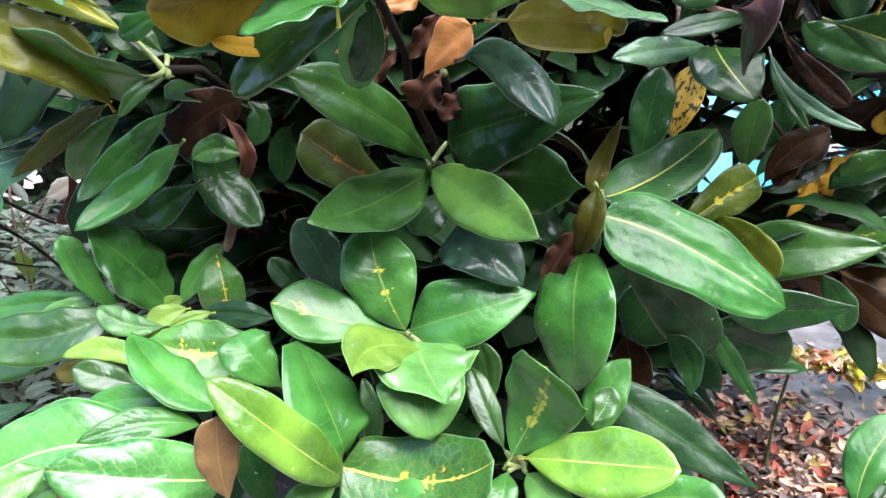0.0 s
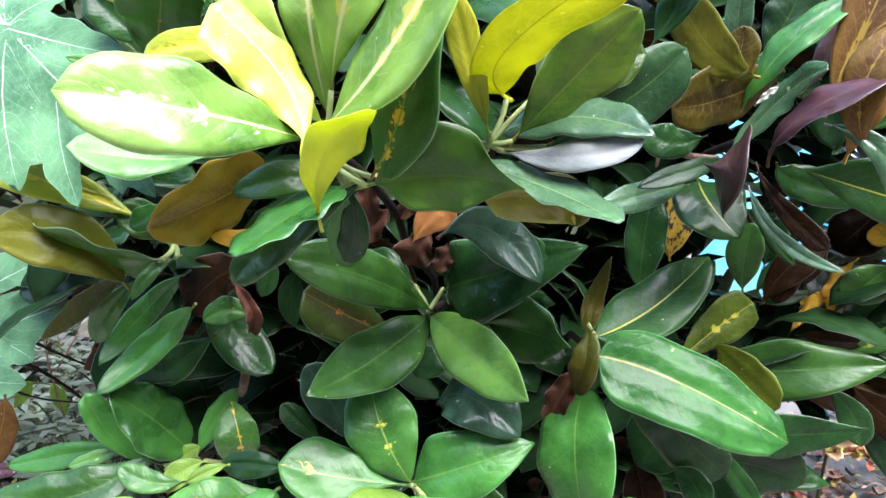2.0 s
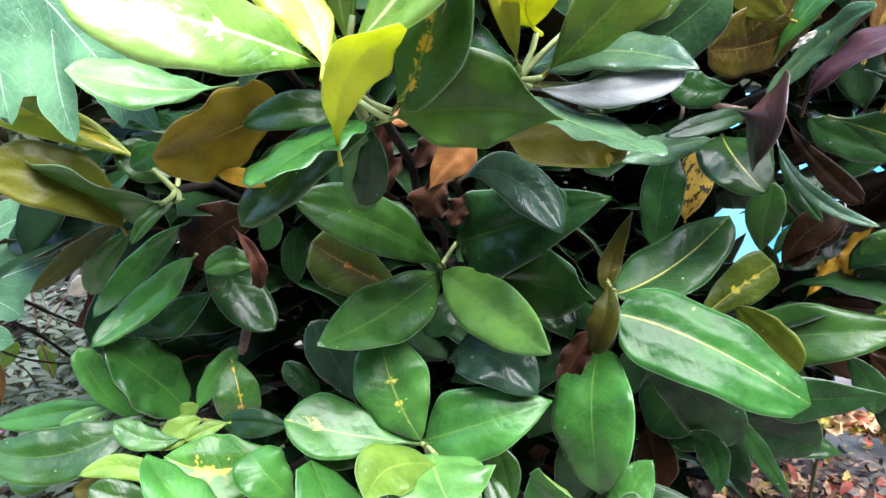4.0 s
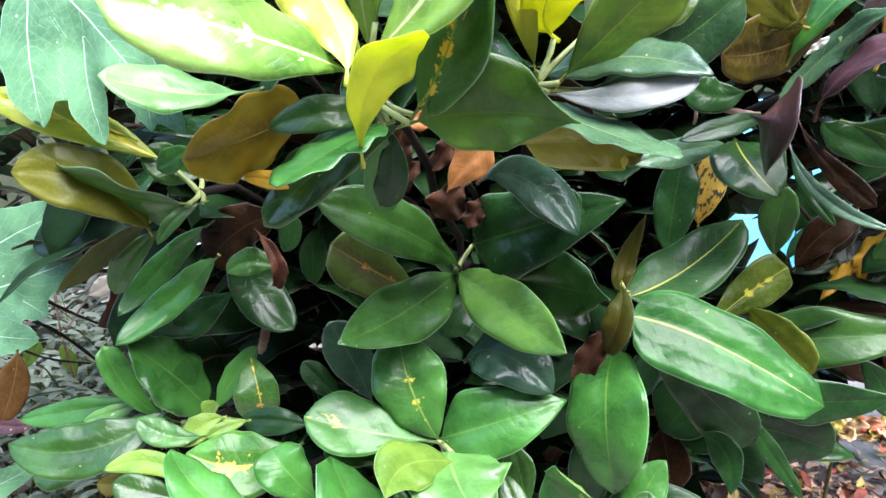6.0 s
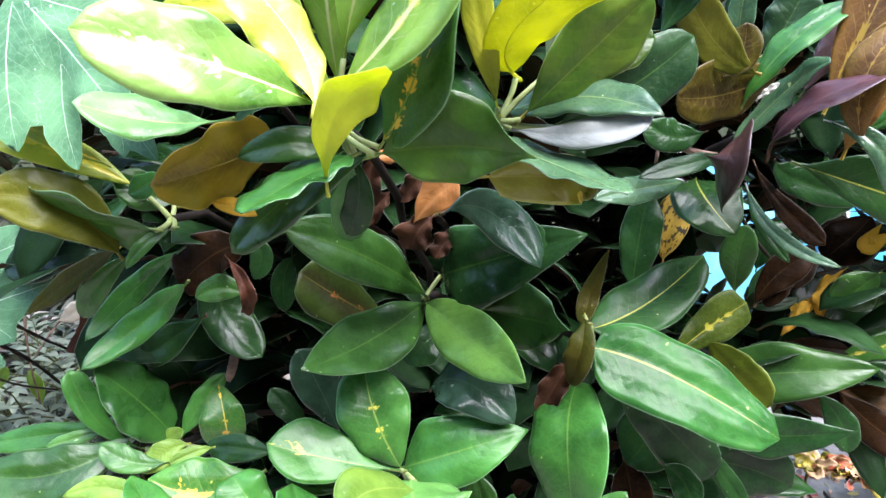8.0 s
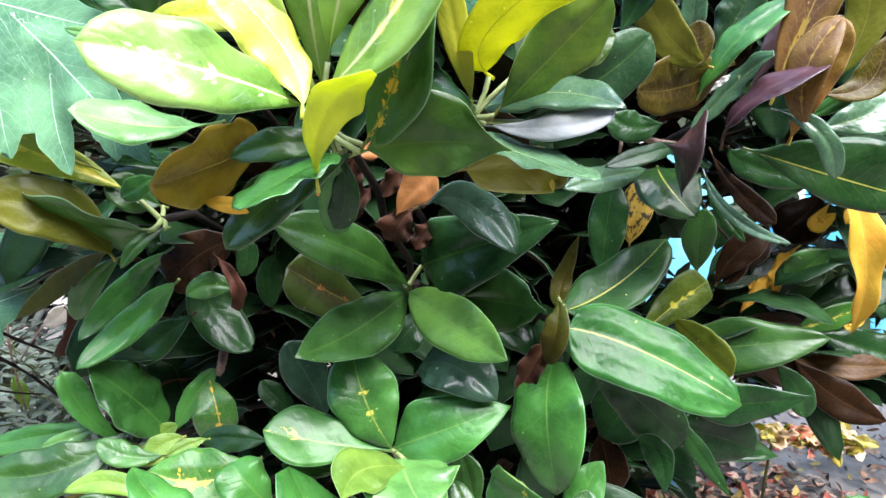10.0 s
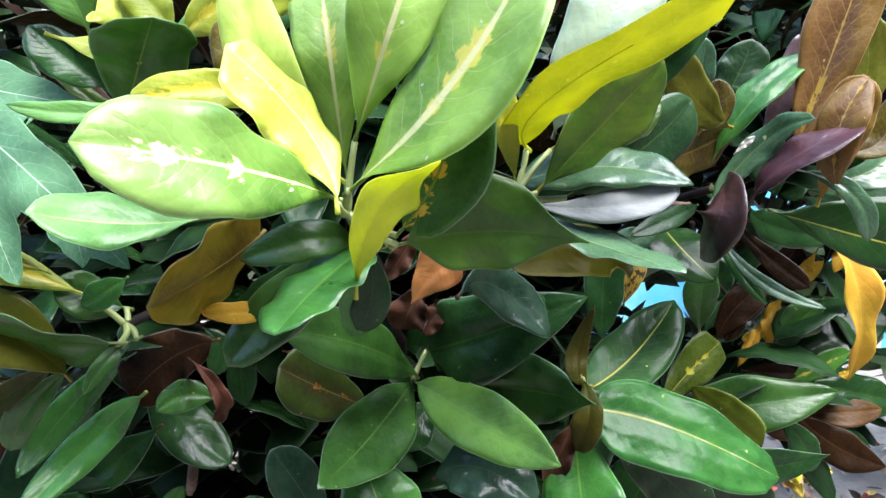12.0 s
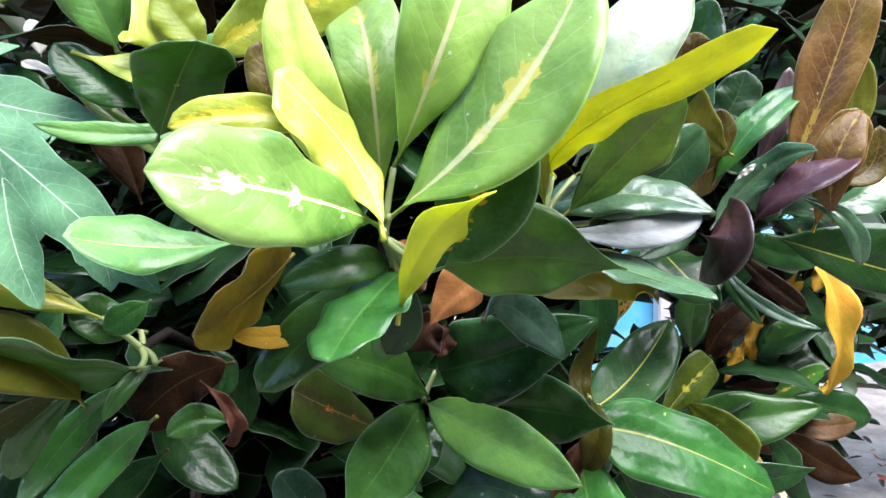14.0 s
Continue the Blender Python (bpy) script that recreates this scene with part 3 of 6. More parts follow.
# ---- plain dark walls, added to cut low light and close the place ----
def slab(name, lo, hi, mat):
    (x0, y0, z0), (x1, y1, z1) = lo, hi
    v = [(x, y, z) for z in (z0, z1) for y in (y0, y1) for x in (x0, x1)]
    f = [(0, 2, 3, 1), (4, 5, 7, 6), (0, 1, 5, 4), (2, 6, 7, 3), (0, 4, 6, 2), (1, 3, 7, 5)]
    ob = new(name, mesh_of(name, v, f, [mat]))
    ob.data.polygons.foreach_set("use_smooth", np.zeros(6, bool))
    return ob


block_plaster = bark_material("light_block_plaster", (0.075, 0.085, 0.055), (0.045, 0.06, 0.035), 3.0)
for nm, lo, hi in (("added_wall_south", (-4, -3.2, -0.1), (4, -3.0, 5.2)), ("added_wall_north", (-4, 3.8, -0.1), (4, 4.0, 4.2)), ("added_wall_west", (-4.2, -3.2, -0.1), (-4.0, 4.0, 2.0)), ("added_wall_east", (4.0, -3.2, -0.1), (4.2, 4.0, 4.2))):
    tagged(slab(nm, lo, hi, block_plaster), "added dark wall that cuts low light and closes the place", "wall", kind="structure")

# ---- the shrub ----
ROOT = (0.08, 0.98, 0.0)
shrub = new("croton_shrub")
shrub.location = (ROOT[0], ROOT[1], ground_z(ROOT[0], ROOT[1]))
tagged(shrub, "dense croton shrub with broad glossy leaves, many flecked yellow, some withered", "shrub")


def twig_at(tip, thick=0.0045, green=13):
    """A woody branch from the root to a rosette, green towards its end; the leaves of the rosette are its parts."""
    tip = np.asarray(tip, float)
    root = np.array(ROOT) + (rng.uniform(-0.08, 0.08), rng.uniform(-0.05, 0.05), 0.02)
    knee = np.array([0.45 * root[0] + 0.55 * tip[0], max(tip[1] + 0.3, 0.45 * root[1] + 0.55 * tip[1]), tip[2] * 0.72])
    pts = np.vstack([bezier(root, knee, tip, 14)])
    pts[1:-1] += rng.normal(0, 0.004, (len(pts) - 2, 3))
    tv, tf = tube_data(pts - tip, np.linspace(thick, 0.004, len(pts)), 9)
    slots = [0 if min(f) < 9 * green else 1 for f in tf]
    return part("branch", mesh_of("branch", tv, tf, [shaded_bark if green < 99 else dark_bark, green_bark], slots), shrub, "", tip)



def side_stem(twig, mat, a, b, c, radius):
    """A short knotty side shoot."""
    pts = bezier(a, b, c, 16)
    radii = np.linspace(radius, radius * 0.6, 16) * (1 + 0.25 * rng.uniform(-1, 1, 16))
    tv, tf = tube_data(pts - np.array(a), radii, 8)
    part("side_shoot", mesh_of("side_shoot", tv, tf, [mat]), twig, "", a)


def papaya_plant():
    """Empty at the foot of the papaya, with its trunk."""
    plant = new("papaya_plant")
    plant.location = (-1.1, 1.0, 0.0)
    tagged(plant, "young papaya plant with pale blue-green lobed leaves", "plant")
    pts = bezier((0, 0, -0.02), (0.02, -0.01, 0.55), (0.05, -0.05, 1.15), 12)
    tv, tf = tube_data(pts, np.linspace(0.024, 0.012, 12), 10)
    part("trunk", mesh_of("trunk", tv, tf, [green_bark]), plant, "", plant.location)
    return plant


def palm_leaf(plant):
    ob = part("leaf", bpy.data.meshes.new("leaf"), plant, "pale blue-green lobed leaf", plant.location)
    PALM_LOBES.clear()
    return ob


PALM_LOBES = []


def lobe(target, kind, base, mid, tip, width, normal, p=0.3, q=0.65, **shape):
    """Notes one lobe of a lobed leaf; finish_palm() grows the blade from them."""
    PALM_LOBES.append((np.array(base), np.array(mid), np.array(tip), width, np.array(normal), p, q))


def finish_palm(target, step=0.004):
    """One continuous blade over all noted lobes: a sheet on their common plane, bent along their midribs, cut where the lobes end."""
    lines = [bezier(b, m, t, 16) for b, m, t, *_ in PALM_LOBES]
    cloud = np.vstack(lines)
    mean = cloud.mean(0)
    axes = np.linalg.svd(cloud - mean)[2]
    nrm = axes[2] * np.sign(axes[2] @ np.mean([l[4] for l in PALM_LOBES], 0))
    ex, ey = axes[0], np.cross(nrm, axes[0])
    flat = [np.stack([(c - mean) @ ex, (c - mean) @ ey, (c - mean) @ nrm], 1) for c in lines]

    def field(px):
        """How far inside each point is (positive inside), its height over the plane, and its place along and across its lobe."""
        best, height, wsum = np.full(len(px), -9.0), np.zeros(len(px)), np.zeros(len(px))
        uu, vv = np.zeros(len(px)), np.zeros(len(px))
        for c, (_, _, _, width, _, p, q) in zip(flat, PALM_LOBES):
            a, d = c[:-1, :2], c[1:, :2] - c[:-1, :2]
            k = np.clip(((px[:, None] - a) * d).sum(-1) / (d * d).sum(-1), 0, 1)
            off = px[:, None] - a - k[..., None] * d
            dist = np.hypot(off[..., 0], off[..., 1])
            j = dist.argmin(1)
            r = np.arange(len(px))
            s = (j + k[r, j]) / len(d)
            w = 0.5 * width * (s + 0.03) ** p * np.clip(1 - s, 0, 1) ** q / (p ** p * q ** q / (p + q) ** (p + q))
            w = w * (1 + 0.07 * np.sin(s * 23 + width * 300)) + 0.0005
            inside = w - dist[r, j]
            side = np.sign(d[j, 0] * off[r, j, 1] - d[j, 1] * off[r, j, 0])
            win = inside > best
            uu, vv = np.where(win, s, uu), np.where(win, 0.5 + 0.5 * side * np.clip(dist[r, j] / w, 0, 1), vv)
            best = np.maximum(best, inside)
            g = np.exp(-dist[r, j] / 0.012)
            height += g * (c[j, 2] * (1 - k[r, j]) + c[j + 1, 2] * k[r, j] + 0.06 * dist[r, j])
            wsum += g
        return best, height / (wsum + 1e-12), uu, vv

    lo, hi = np.vstack(flat)[:, :2].min(0) - 0.06, np.vstack(flat)[:, :2].max(0) + 0.06
    nx, ny = ((hi - lo) / step).astype(int) + 1
    gxx, gyy = np.meshgrid(lo[0] + step * np.arange(nx), lo[1] + step * np.arange(ny))
    px = np.stack([gxx.ravel(), gyy.ravel()], 1)
    f = field(px)[0]
    keep = (f > 0).reshape(ny, nx)
    quads = keep[:-1, :-1] | keep[1:, :-1] | keep[:-1, 1:] | keep[1:, 1:]
    jj, ii = np.nonzero(quads)
    idx = np.stack([jj * nx + ii, jj * nx + ii + 1, (jj + 1) * nx + ii + 1, (jj + 1) * nx + ii], 1)
    used, inv = np.unique(idx, return_inverse=True)
    pts = px[used]
    for turn in range(4):
        f0 = field(pts)[0]
        gx0 = (field(pts + (1e-4, 0))[0] - f0) / 1e-4
        gy0 = (field(pts + (0, 1e-4))[0] - f0) / 1e-4
        n2 = np.maximum(gx0 * gx0 + gy0 * gy0, 0.3)
        out = f0 < 0
        pts[out] -= np.clip((f0 / n2)[:, None] * np.stack([gx0, gy0], 1), -step, step)[out]
    f0, h, uu, vv = field(pts)
    h += 0.0005 * np.sin(pts[:, 0] * 160) * np.sin(pts[:, 1] * 140)
    top = mean + pts[:, :1] * ex + pts[:, 1:] * ey + h[:, None] * nrm - np.array(world_of(target))
    low = top - nrm * 0.0006
    quad = inv.reshape(-1, 4)
    k = len(top)
    faces = [tuple(int(v) for v in q4) for q4 in quad] + [tuple(int(v) + k for v in q4[::-1]) for q4 in quad]
    me = mesh_of("leaf", np.vstack([top, low]), faces, list(KINDS["pp"][1:]), [0] * len(quad) + [1] * len(quad), np.tile(np.stack([uu, vv], 1), (2, 1)))
    target.data = me
    # stalk from the trunk's top to the hub
    hub = Vector(PALM_LOBES[0][0]) - Vector(nrm) * 0.006
    start = world_of(target.parent) + Vector((0.04, -0.04, min(1.1, hub.z + 0.08)))
    pts = bezier(start, (start + hub) / 2 + Vector((0, 0, 0.03)), hub, 12)
    tv, tf = tube_data(pts - np.array(hub), np.linspace(0.005, 0.003, 12), 8)
    part("leaf_stalk", mesh_of("leaf_stalk", tv, tf, [rib_mat]), target, "", hub)


def seedling():
    """A thin stem that leans over, crowded with small narrow twisted leaves."""
    top, end = Vector((0.677, 1.183, 0.248)), Vector((0.802, 1.153, 0.248))
    plant = new("croton_seedling")
    plant.location = (top.x - 0.01, top.y, ground_z(top.x - 0.01, top.y))
    tagged(plant, "small croton seedling with narrow twisted yellow, peach and red leaves", "plant")
    foot = np.array(plant.location) - (0, 0, 0.02)
    pts = np.vstack([bezier(foot, (foot + top) / 2 + (-0.006, 0, 0), top, 8), bezier(top, (top + end) / 2 + Vector((0, 0, 0.012)), end, 9)[1:]])
    tv, tf = tube_data(pts - np.array(top), np.linspace(0.0035, 0.002, len(pts)), 7)
    stem = part("stem", mesh_of("stem", tv, tf, [green_bark]), plant, "", top)
    for i in range(46):
        at = pts[7 + int(rng.integers(len(pts) - 7))] + rng.normal(0, 0.004, 3)
        a, reach = rng.uniform(0, 6.28), rng.uniform(0.04, 0.08)
        way = np.array((math.cos(a), math.sin(a) - 0.3, rng.uniform(-0.25, 0.75)))
        way *= reach / np.linalg.norm(way)
        kind = ("sp", "sp", "sy", "sp", "sr", "sy", "sp", "sy")[int(rng.integers(8))]
        part("leaf", leaf_mesh(kind, at, at + way * 0.55 + (0, 0, 0.006), at + way, rng.uniform(0.02, 0.032), rng.normal(0, 0.5, 3) + (0, -0.6, 0.8), None, q=0.8, wave=0.26, fold=0.6, n=12, m=6), stem, KINDS[kind][0] + " leaf", at)

twig = twig_at((-0.049, 0.487, 0.907))
leaf(twig, "gw", (-0.0529, 0.4787, 0.9168), (-0.1001, 0.4182, 0.9411), (-0.1671, 0.37, 0.9599), 0.0653, (0.786, -0.547, 0.288), p=1.32, q=0.62, skew=0.003)
leaf(twig, "ye", (-0.0545, 0.451, 0.9171), (-0.0686, 0.4709, 0.9604), (-0.11, 0.464, 1.0098), 0.0577, (0.464, -0.611, 0.642), fold=0.25, p=0.83, q=0.25, skew=-0.285)
leaf(twig, "lx", (-0.0471, 0.5002, 0.9243), (-0.0887, 0.4831, 0.9892), (-0.1009, 0.5013, 1.0669), 0.0406, (0.016, -0.999, 0.045), p=0.75, q=0.58, skew=0.002)
leaf(twig, "gv", (-0.0469, 0.5065, 0.9268), (-0.0523, 0.4895, 1.0111), (-0.0532, 0.5467, 1.0613), 0.0517, (-0.218, -0.974, -0.061), p=0.86, q=0.34, skew=0.017)
leaf(twig, "gv", (-0.0407, 0.4875, 0.9518), (-0.0141, 0.456, 1.0219), (0.0188, 0.4835, 1.095), 0.0659, (0.03, -0.999, -0.017), p=1.2, q=0.61, skew=-0.058)
leaf(twig, "gv", (-0.0469, 0.4707, 0.9233), (0.0255, 0.4353, 0.9961), (0.077, 0.4418, 1.0845), 0.0894, (-0.508, -0.639, 0.578), p=1.26, q=1.6, skew=0.047)
leaf(twig, "vo", (-0.0182, 0.4922, 0.8899), (0.014, 0.4651, 0.9477), (0.0112, 0.5082, 1.0057), 0.0756, (-0.702, -0.705, 0.102), p=0.58, q=0.56, skew=0.039)
leaf(twig, "yx", (-0.0484, 0.4532, 0.8591), (-0.0343, 0.4207, 0.9124), (0.0013, 0.4182, 0.9385), 0.0418, (-0.334, -0.324, -0.885), fold=0.3, wave=0.1, p=1.22, q=0.29, skew=-0.006)
leaf(twig, "gb", (-0.0358, 0.4905, 0.8855), (-0.0684, 0.453, 0.8705), (-0.0933, 0.4104, 0.8537), 0.0526, (-0.358, -0.485, 0.798), p=0.42, q=0.46, skew=-0.045)
leaf(twig, "gq", (-0.1258, 0.4971, 0.9108), (-0.1822, 0.5061, 0.9076), (-0.2323, 0.4759, 0.9222), 0.0462, (-0.063, -0.746, 0.663), p=1.9, q=0.76, skew=0.016)
leaf(twig, "gm", (-0.0425, 0.5005, 0.8862), (-0.0741, 0.4748, 0.8937), (-0.1157, 0.4748, 0.8836), 0.0274, (0.104, -0.917, 0.384), p=0.67, q=0.66, skew=-0.004)
leaf(twig, "ga", (-0.0187, 0.4769, 0.8855), (0.0387, 0.4654, 0.8919), (0.0893, 0.4262, 0.8869), 0.0678, (-0.488, -0.866, -0.114), wave=0.1, p=1.02, q=1.52, skew=-0.19)
leaf(twig, "gb", (-0.0398, 0.497, 0.8835), (-0.0445, 0.5084, 0.8489), (-0.0457, 0.521, 0.8144), 0.0283, (0.082, -0.928, -0.364), p=0.93, q=0.45, skew=0.007)
leaf(twig, "gm", (-0.0236, 0.4937, 0.8835), (-0.084, 0.4996, 0.855), (-0.1353, 0.5037, 0.8084), 0.0409, (-0.309, -0.912, 0.27), p=0.79, q=0.51, skew=-0.015)
leaf(twig, "ol", (-0.1075, 0.5386, 0.8927), (-0.1326, 0.4888, 0.8785), (-0.1636, 0.4398, 0.8682), 0.0727, (-0.73, 0.492, 0.475), p=0.48, q=0.62, skew=0.061)
leaf(twig, "yv", (-0.0615, 0.499, 0.9706), (-0.1164, 0.4941, 0.9871), (-0.1735, 0.4899, 0.981), 0.0270, (0.163, -0.942, 0.293), p=0.87, q=0.49, skew=0.0)
leaf(twig, "ol", (-0.097, 0.535, 0.96), (-0.11, 0.536, 0.998), (-0.119, 0.541, 1.037), 0.032, (0.091, -0.99, 0.108), q=0.5)
leaf(twig, "gd", (-0.044, 0.504, 0.893), (-0.085, 0.505, 0.865), (-0.126, 0.512, 0.848), 0.024, (-0.297, -0.87, 0.394))
leaf(twig, "gd", (-0.037, 0.501, 0.885), (-0.036, 0.504, 0.848), (-0.048, 0.514, 0.822), 0.027, (-0.293, -0.946, -0.137))

twig = twig_at((-0.185, 0.582, 0.961))
leaf(twig, "gl", (-0.2116, 0.5676, 1.0336), (-0.2224, 0.5572, 1.0676), (-0.2403, 0.5524, 1.1001), 0.0444, (0.355, -0.934, 0.041), p=0.84, q=0.68, skew=0.001)
leaf(twig, "gm", (-0.205, 0.578, 1.044), (-0.211, 0.577, 1.069), (-0.222, 0.581, 1.102), 0.025, (0.239, -0.965, 0.108))
leaf(twig, "ye", (-0.2378, 0.5633, 1.0338), (-0.1808, 0.5552, 1.0258), (-0.199, 0.5637, 1.081), 0.0593, (0.475, -0.658, 0.584), p=1.16, q=1.01, skew=-0.04)
leaf(twig, "yo", (-0.151, 0.546, 1.031), (-0.167, 0.551, 1.05), (-0.181, 0.558, 1.073), 0.033, (0.062, -0.944, 0.323))
leaf(twig, "gd", (-0.198, 0.559, 0.995), (-0.225, 0.56, 1.015), (-0.249, 0.565, 1.039), 0.034, (0.174, -0.927, 0.331))
leaf(twig, "yg", (-0.172, 0.567, 0.95), (-0.208, 0.571, 0.981), (-0.247, 0.581, 1.015), 0.014, (0.151, -0.916, 0.372))
leaf(twig, "yv", (-0.158, 0.588, 1.029), (-0.109, 0.565, 1.06), (-0.034, 0.542, 1.08), 0.053, (-0.36, -0.932, 0.048), q=0.7)
leaf(twig, "gl", (-0.1558, 0.5395, 0.982), (-0.2077, 0.5355, 0.9783), (-0.2592, 0.5377, 0.9865), 0.0164, (0.109, -0.928, 0.358), p=0.81, q=0.66, skew=-0.001)
leaf(twig, "vg", (-0.1853, 0.5262, 0.9734), (-0.1695, 0.5152, 1.007), (-0.1525, 0.4892, 1.0298), 0.0611, (0.404, -0.841, -0.359), p=0.73, q=0.36, skew=0.001)
leaf(twig, "yg", (-0.26, 0.682, 1.115), (-0.299, 0.68, 1.102), (-0.341, 0.682, 1.085), 0.021, (-0.014, -0.999, 0.049))
leaf(twig, "br", (-0.213, 0.602, 0.929), (-0.226, 0.609, 0.971), (-0.244, 0.621, 1.009), 0.035, (0.231, -0.923, 0.306))
leaf(twig, "gl", (-0.117, 0.626, 1.059), (-0.144, 0.629, 1.05), (-0.167, 0.633, 1.045), 0.019, (-0.177, -0.972, 0.153))
leaf(twig, "gd", (-0.136, 0.615, 1.031), (-0.099, 0.61, 1.05), (-0.08, 0.612, 1.075), 0.041, (-0.137, -0.985, 0.104))
leaf(twig, "gd", (-0.283, 0.67, 1.015), (-0.3, 0.674, 1.025), (-0.322, 0.681, 1.038), 0.020, (0.026, -0.887, 0.461))

twig = twig_at((-0.222, 0.592, 0.82))
leaf(twig, "gm", (-0.2076, 0.5636, 0.8163), (-0.2248, 0.5485, 0.8066), (-0.2406, 0.5417, 0.7857), 0.0131, (0.212, -0.909, 0.358), p=0.79, q=0.65, skew=-0.009)
leaf(twig, "gb", (-0.2224, 0.6164, 0.7553), (-0.2725, 0.631, 0.7123), (-0.3206, 0.5903, 0.6747), 0.0356, (-0.13, -0.945, 0.301), p=0.76, q=0.63, skew=0.012)
leaf(twig, "gt", (-0.2322, 0.6378, 0.7838), (-0.2902, 0.6565, 0.7405), (-0.328, 0.6142, 0.6952), 0.0295, (-0.028, -0.989, 0.146), p=0.98, q=0.68, skew=0.005)
leaf(twig, "oo", (-0.2805, 0.6079, 0.7901), (-0.3471, 0.6327, 0.7511), (-0.4123, 0.6515, 0.7081), 0.0259, (-0.357, -0.924, 0.14), p=0.88, q=0.95, skew=-0.001)
leaf(twig, "gm", (-0.2782, 0.633, 0.7804), (-0.3143, 0.6268, 0.7498), (-0.3367, 0.6301, 0.7129), 0.0282, (0.043, -0.998, 0.048), p=0.96, q=0.54, skew=0.015)
leaf(twig, "oy", (-0.2586, 0.571, 0.7872), (-0.2975, 0.5589, 0.8341), (-0.3523, 0.5368, 0.8486), 0.0587, (0.441, -0.782, 0.44), p=0.84, q=0.6, skew=-0.002)
leaf(twig, "gm", (-0.2172, 0.5523, 0.8165), (-0.2746, 0.5619, 0.8218), (-0.3265, 0.5761, 0.8324), 0.0885, (0.922, -0.303, -0.241), p=0.74, q=0.33, skew=-0.038)
leaf(twig, "yv", (-0.246, 0.587, 0.848), (-0.314, 0.577, 0.885), (-0.393, 0.571, 0.911), 0.038, (0.305, -0.807, 0.506))
leaf(twig, "gd", (-0.2201, 0.675, 0.7758), (-0.2159, 0.6832, 0.7078), (-0.1686, 0.6589, 0.663), 0.0551, (0.6, -0.741, 0.301), p=0.83, q=0.56, skew=-0.001)
leaf(twig, "rb", (-0.1863, 0.6242, 0.7796), (-0.1611, 0.6046, 0.7498), (-0.1735, 0.6302, 0.7197), 0.0159, (0.354, -0.877, 0.324), fold=0.8, wave=0.25, p=0.8, q=0.66, skew=0.018)
leaf(twig, "gm", (-0.1658, 0.6178, 0.742), (-0.1906, 0.618, 0.7488), (-0.2146, 0.6135, 0.7393), 0.0278, (-0.045, -0.891, 0.452), p=0.86, q=0.73, skew=-0.001)
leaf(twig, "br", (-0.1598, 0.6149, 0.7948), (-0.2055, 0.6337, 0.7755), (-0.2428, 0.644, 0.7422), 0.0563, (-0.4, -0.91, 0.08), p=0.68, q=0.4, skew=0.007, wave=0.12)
leaf(twig, "yd", (-0.095, 0.508, 0.845), (-0.119, 0.506, 0.844), (-0.149, 0.506, 0.847), 0.016, (0.057, -0.864, 0.501))
leaf(twig, "gd", (-0.224, 0.657, 0.709), (-0.264, 0.656, 0.681), (-0.3, 0.66, 0.659), 0.0380, (-0.246, -0.913, 0.327))
leaf(twig, "gb", (-0.205, 0.553, 0.865), (-0.219, 0.549, 0.856), (-0.235, 0.547, 0.848), 0.022, (0.044, -0.958, 0.284))
leaf(twig, "gm", (-0.224, 0.605, 0.831), (-0.245, 0.595, 0.844), (-0.266, 0.589, 0.861), 0.0380, (0.549, -0.752, 0.365))
leaf(twig, "yv", (-0.261, 0.571, 0.869), (-0.304, 0.57, 0.89), (-0.35, 0.574, 0.91), 0.016, (0.222, -0.8, 0.557))
leaf(twig, "gy", (-0.3887, 0.779, 0.7484), (-0.4522, 0.7693, 0.7426), (-0.5116, 0.7667, 0.7272), 0.0558, (0.019, -0.902, 0.431), p=1.1, q=0.61, skew=-0.003)
leaf(twig, "rb", (-0.4228, 0.7626, 0.6883), (-0.41, 0.7528, 0.6563), (-0.4358, 0.7492, 0.6324), 0.0253, (0.281, -0.946, 0.16), p=0.88, q=0.64, skew=-0.003)

twig = twig_at((0.003, 0.639, 0.734))
leaf(twig, "gm", (0.0058, 0.6577, 0.7279), (-0.0404, 0.5778, 0.713), (-0.0832, 0.4945, 0.717), 0.0636, (0.498, -0.307, 0.811), p=0.83, q=0.99, skew=-0.02)
leaf(twig, "gc", (0.0015, 0.6425, 0.7319), (0.0484, 0.569, 0.7182), (0.0921, 0.4948, 0.7095), 0.0553, (-0.612, -0.476, 0.631), p=0.69, q=0.86, skew=0.026)
leaf(twig, "gm", (0.0077, 0.6372, 0.7351), (-0.0375, 0.577, 0.7868), (-0.1019, 0.5281, 0.8237), 0.0537, (0.803, -0.552, 0.225), p=1.04, q=0.74, skew=-0.001)
leaf(twig, "gd", (0.0182, 0.6577, 0.7529), (0.0616, 0.6032, 0.7801), (0.1506, 0.5898, 0.8087), 0.0819, (-0.504, -0.842, 0.191), p=0.46, q=0.88, skew=0.029)
leaf(twig, "gm", (0.0575, 0.614, 0.7316), (0.1013, 0.5716, 0.7355), (0.1267, 0.5127, 0.7459), 0.0636, (-0.756, -0.645, 0.115), p=1.0, q=1.61, skew=-0.093)
leaf(twig, "gy", (0.0099, 0.5998, 0.6557), (0.0429, 0.561, 0.6815), (0.0867, 0.5364, 0.6546), 0.0573, (-0.182, -0.603, 0.777), p=0.77, q=0.67, skew=0.001)
leaf(twig, "gx", (-0.035, 0.659, 0.701), (-0.076, 0.636, 0.733), (-0.114, 0.618, 0.765), 0.062, (0.63, -0.707, 0.321), q=0.45)
leaf(twig, "gy", (-0.089, 0.656, 0.581), (-0.111, 0.659, 0.63), (-0.133, 0.665, 0.67), 0.050, (0.418, -0.862, 0.287))
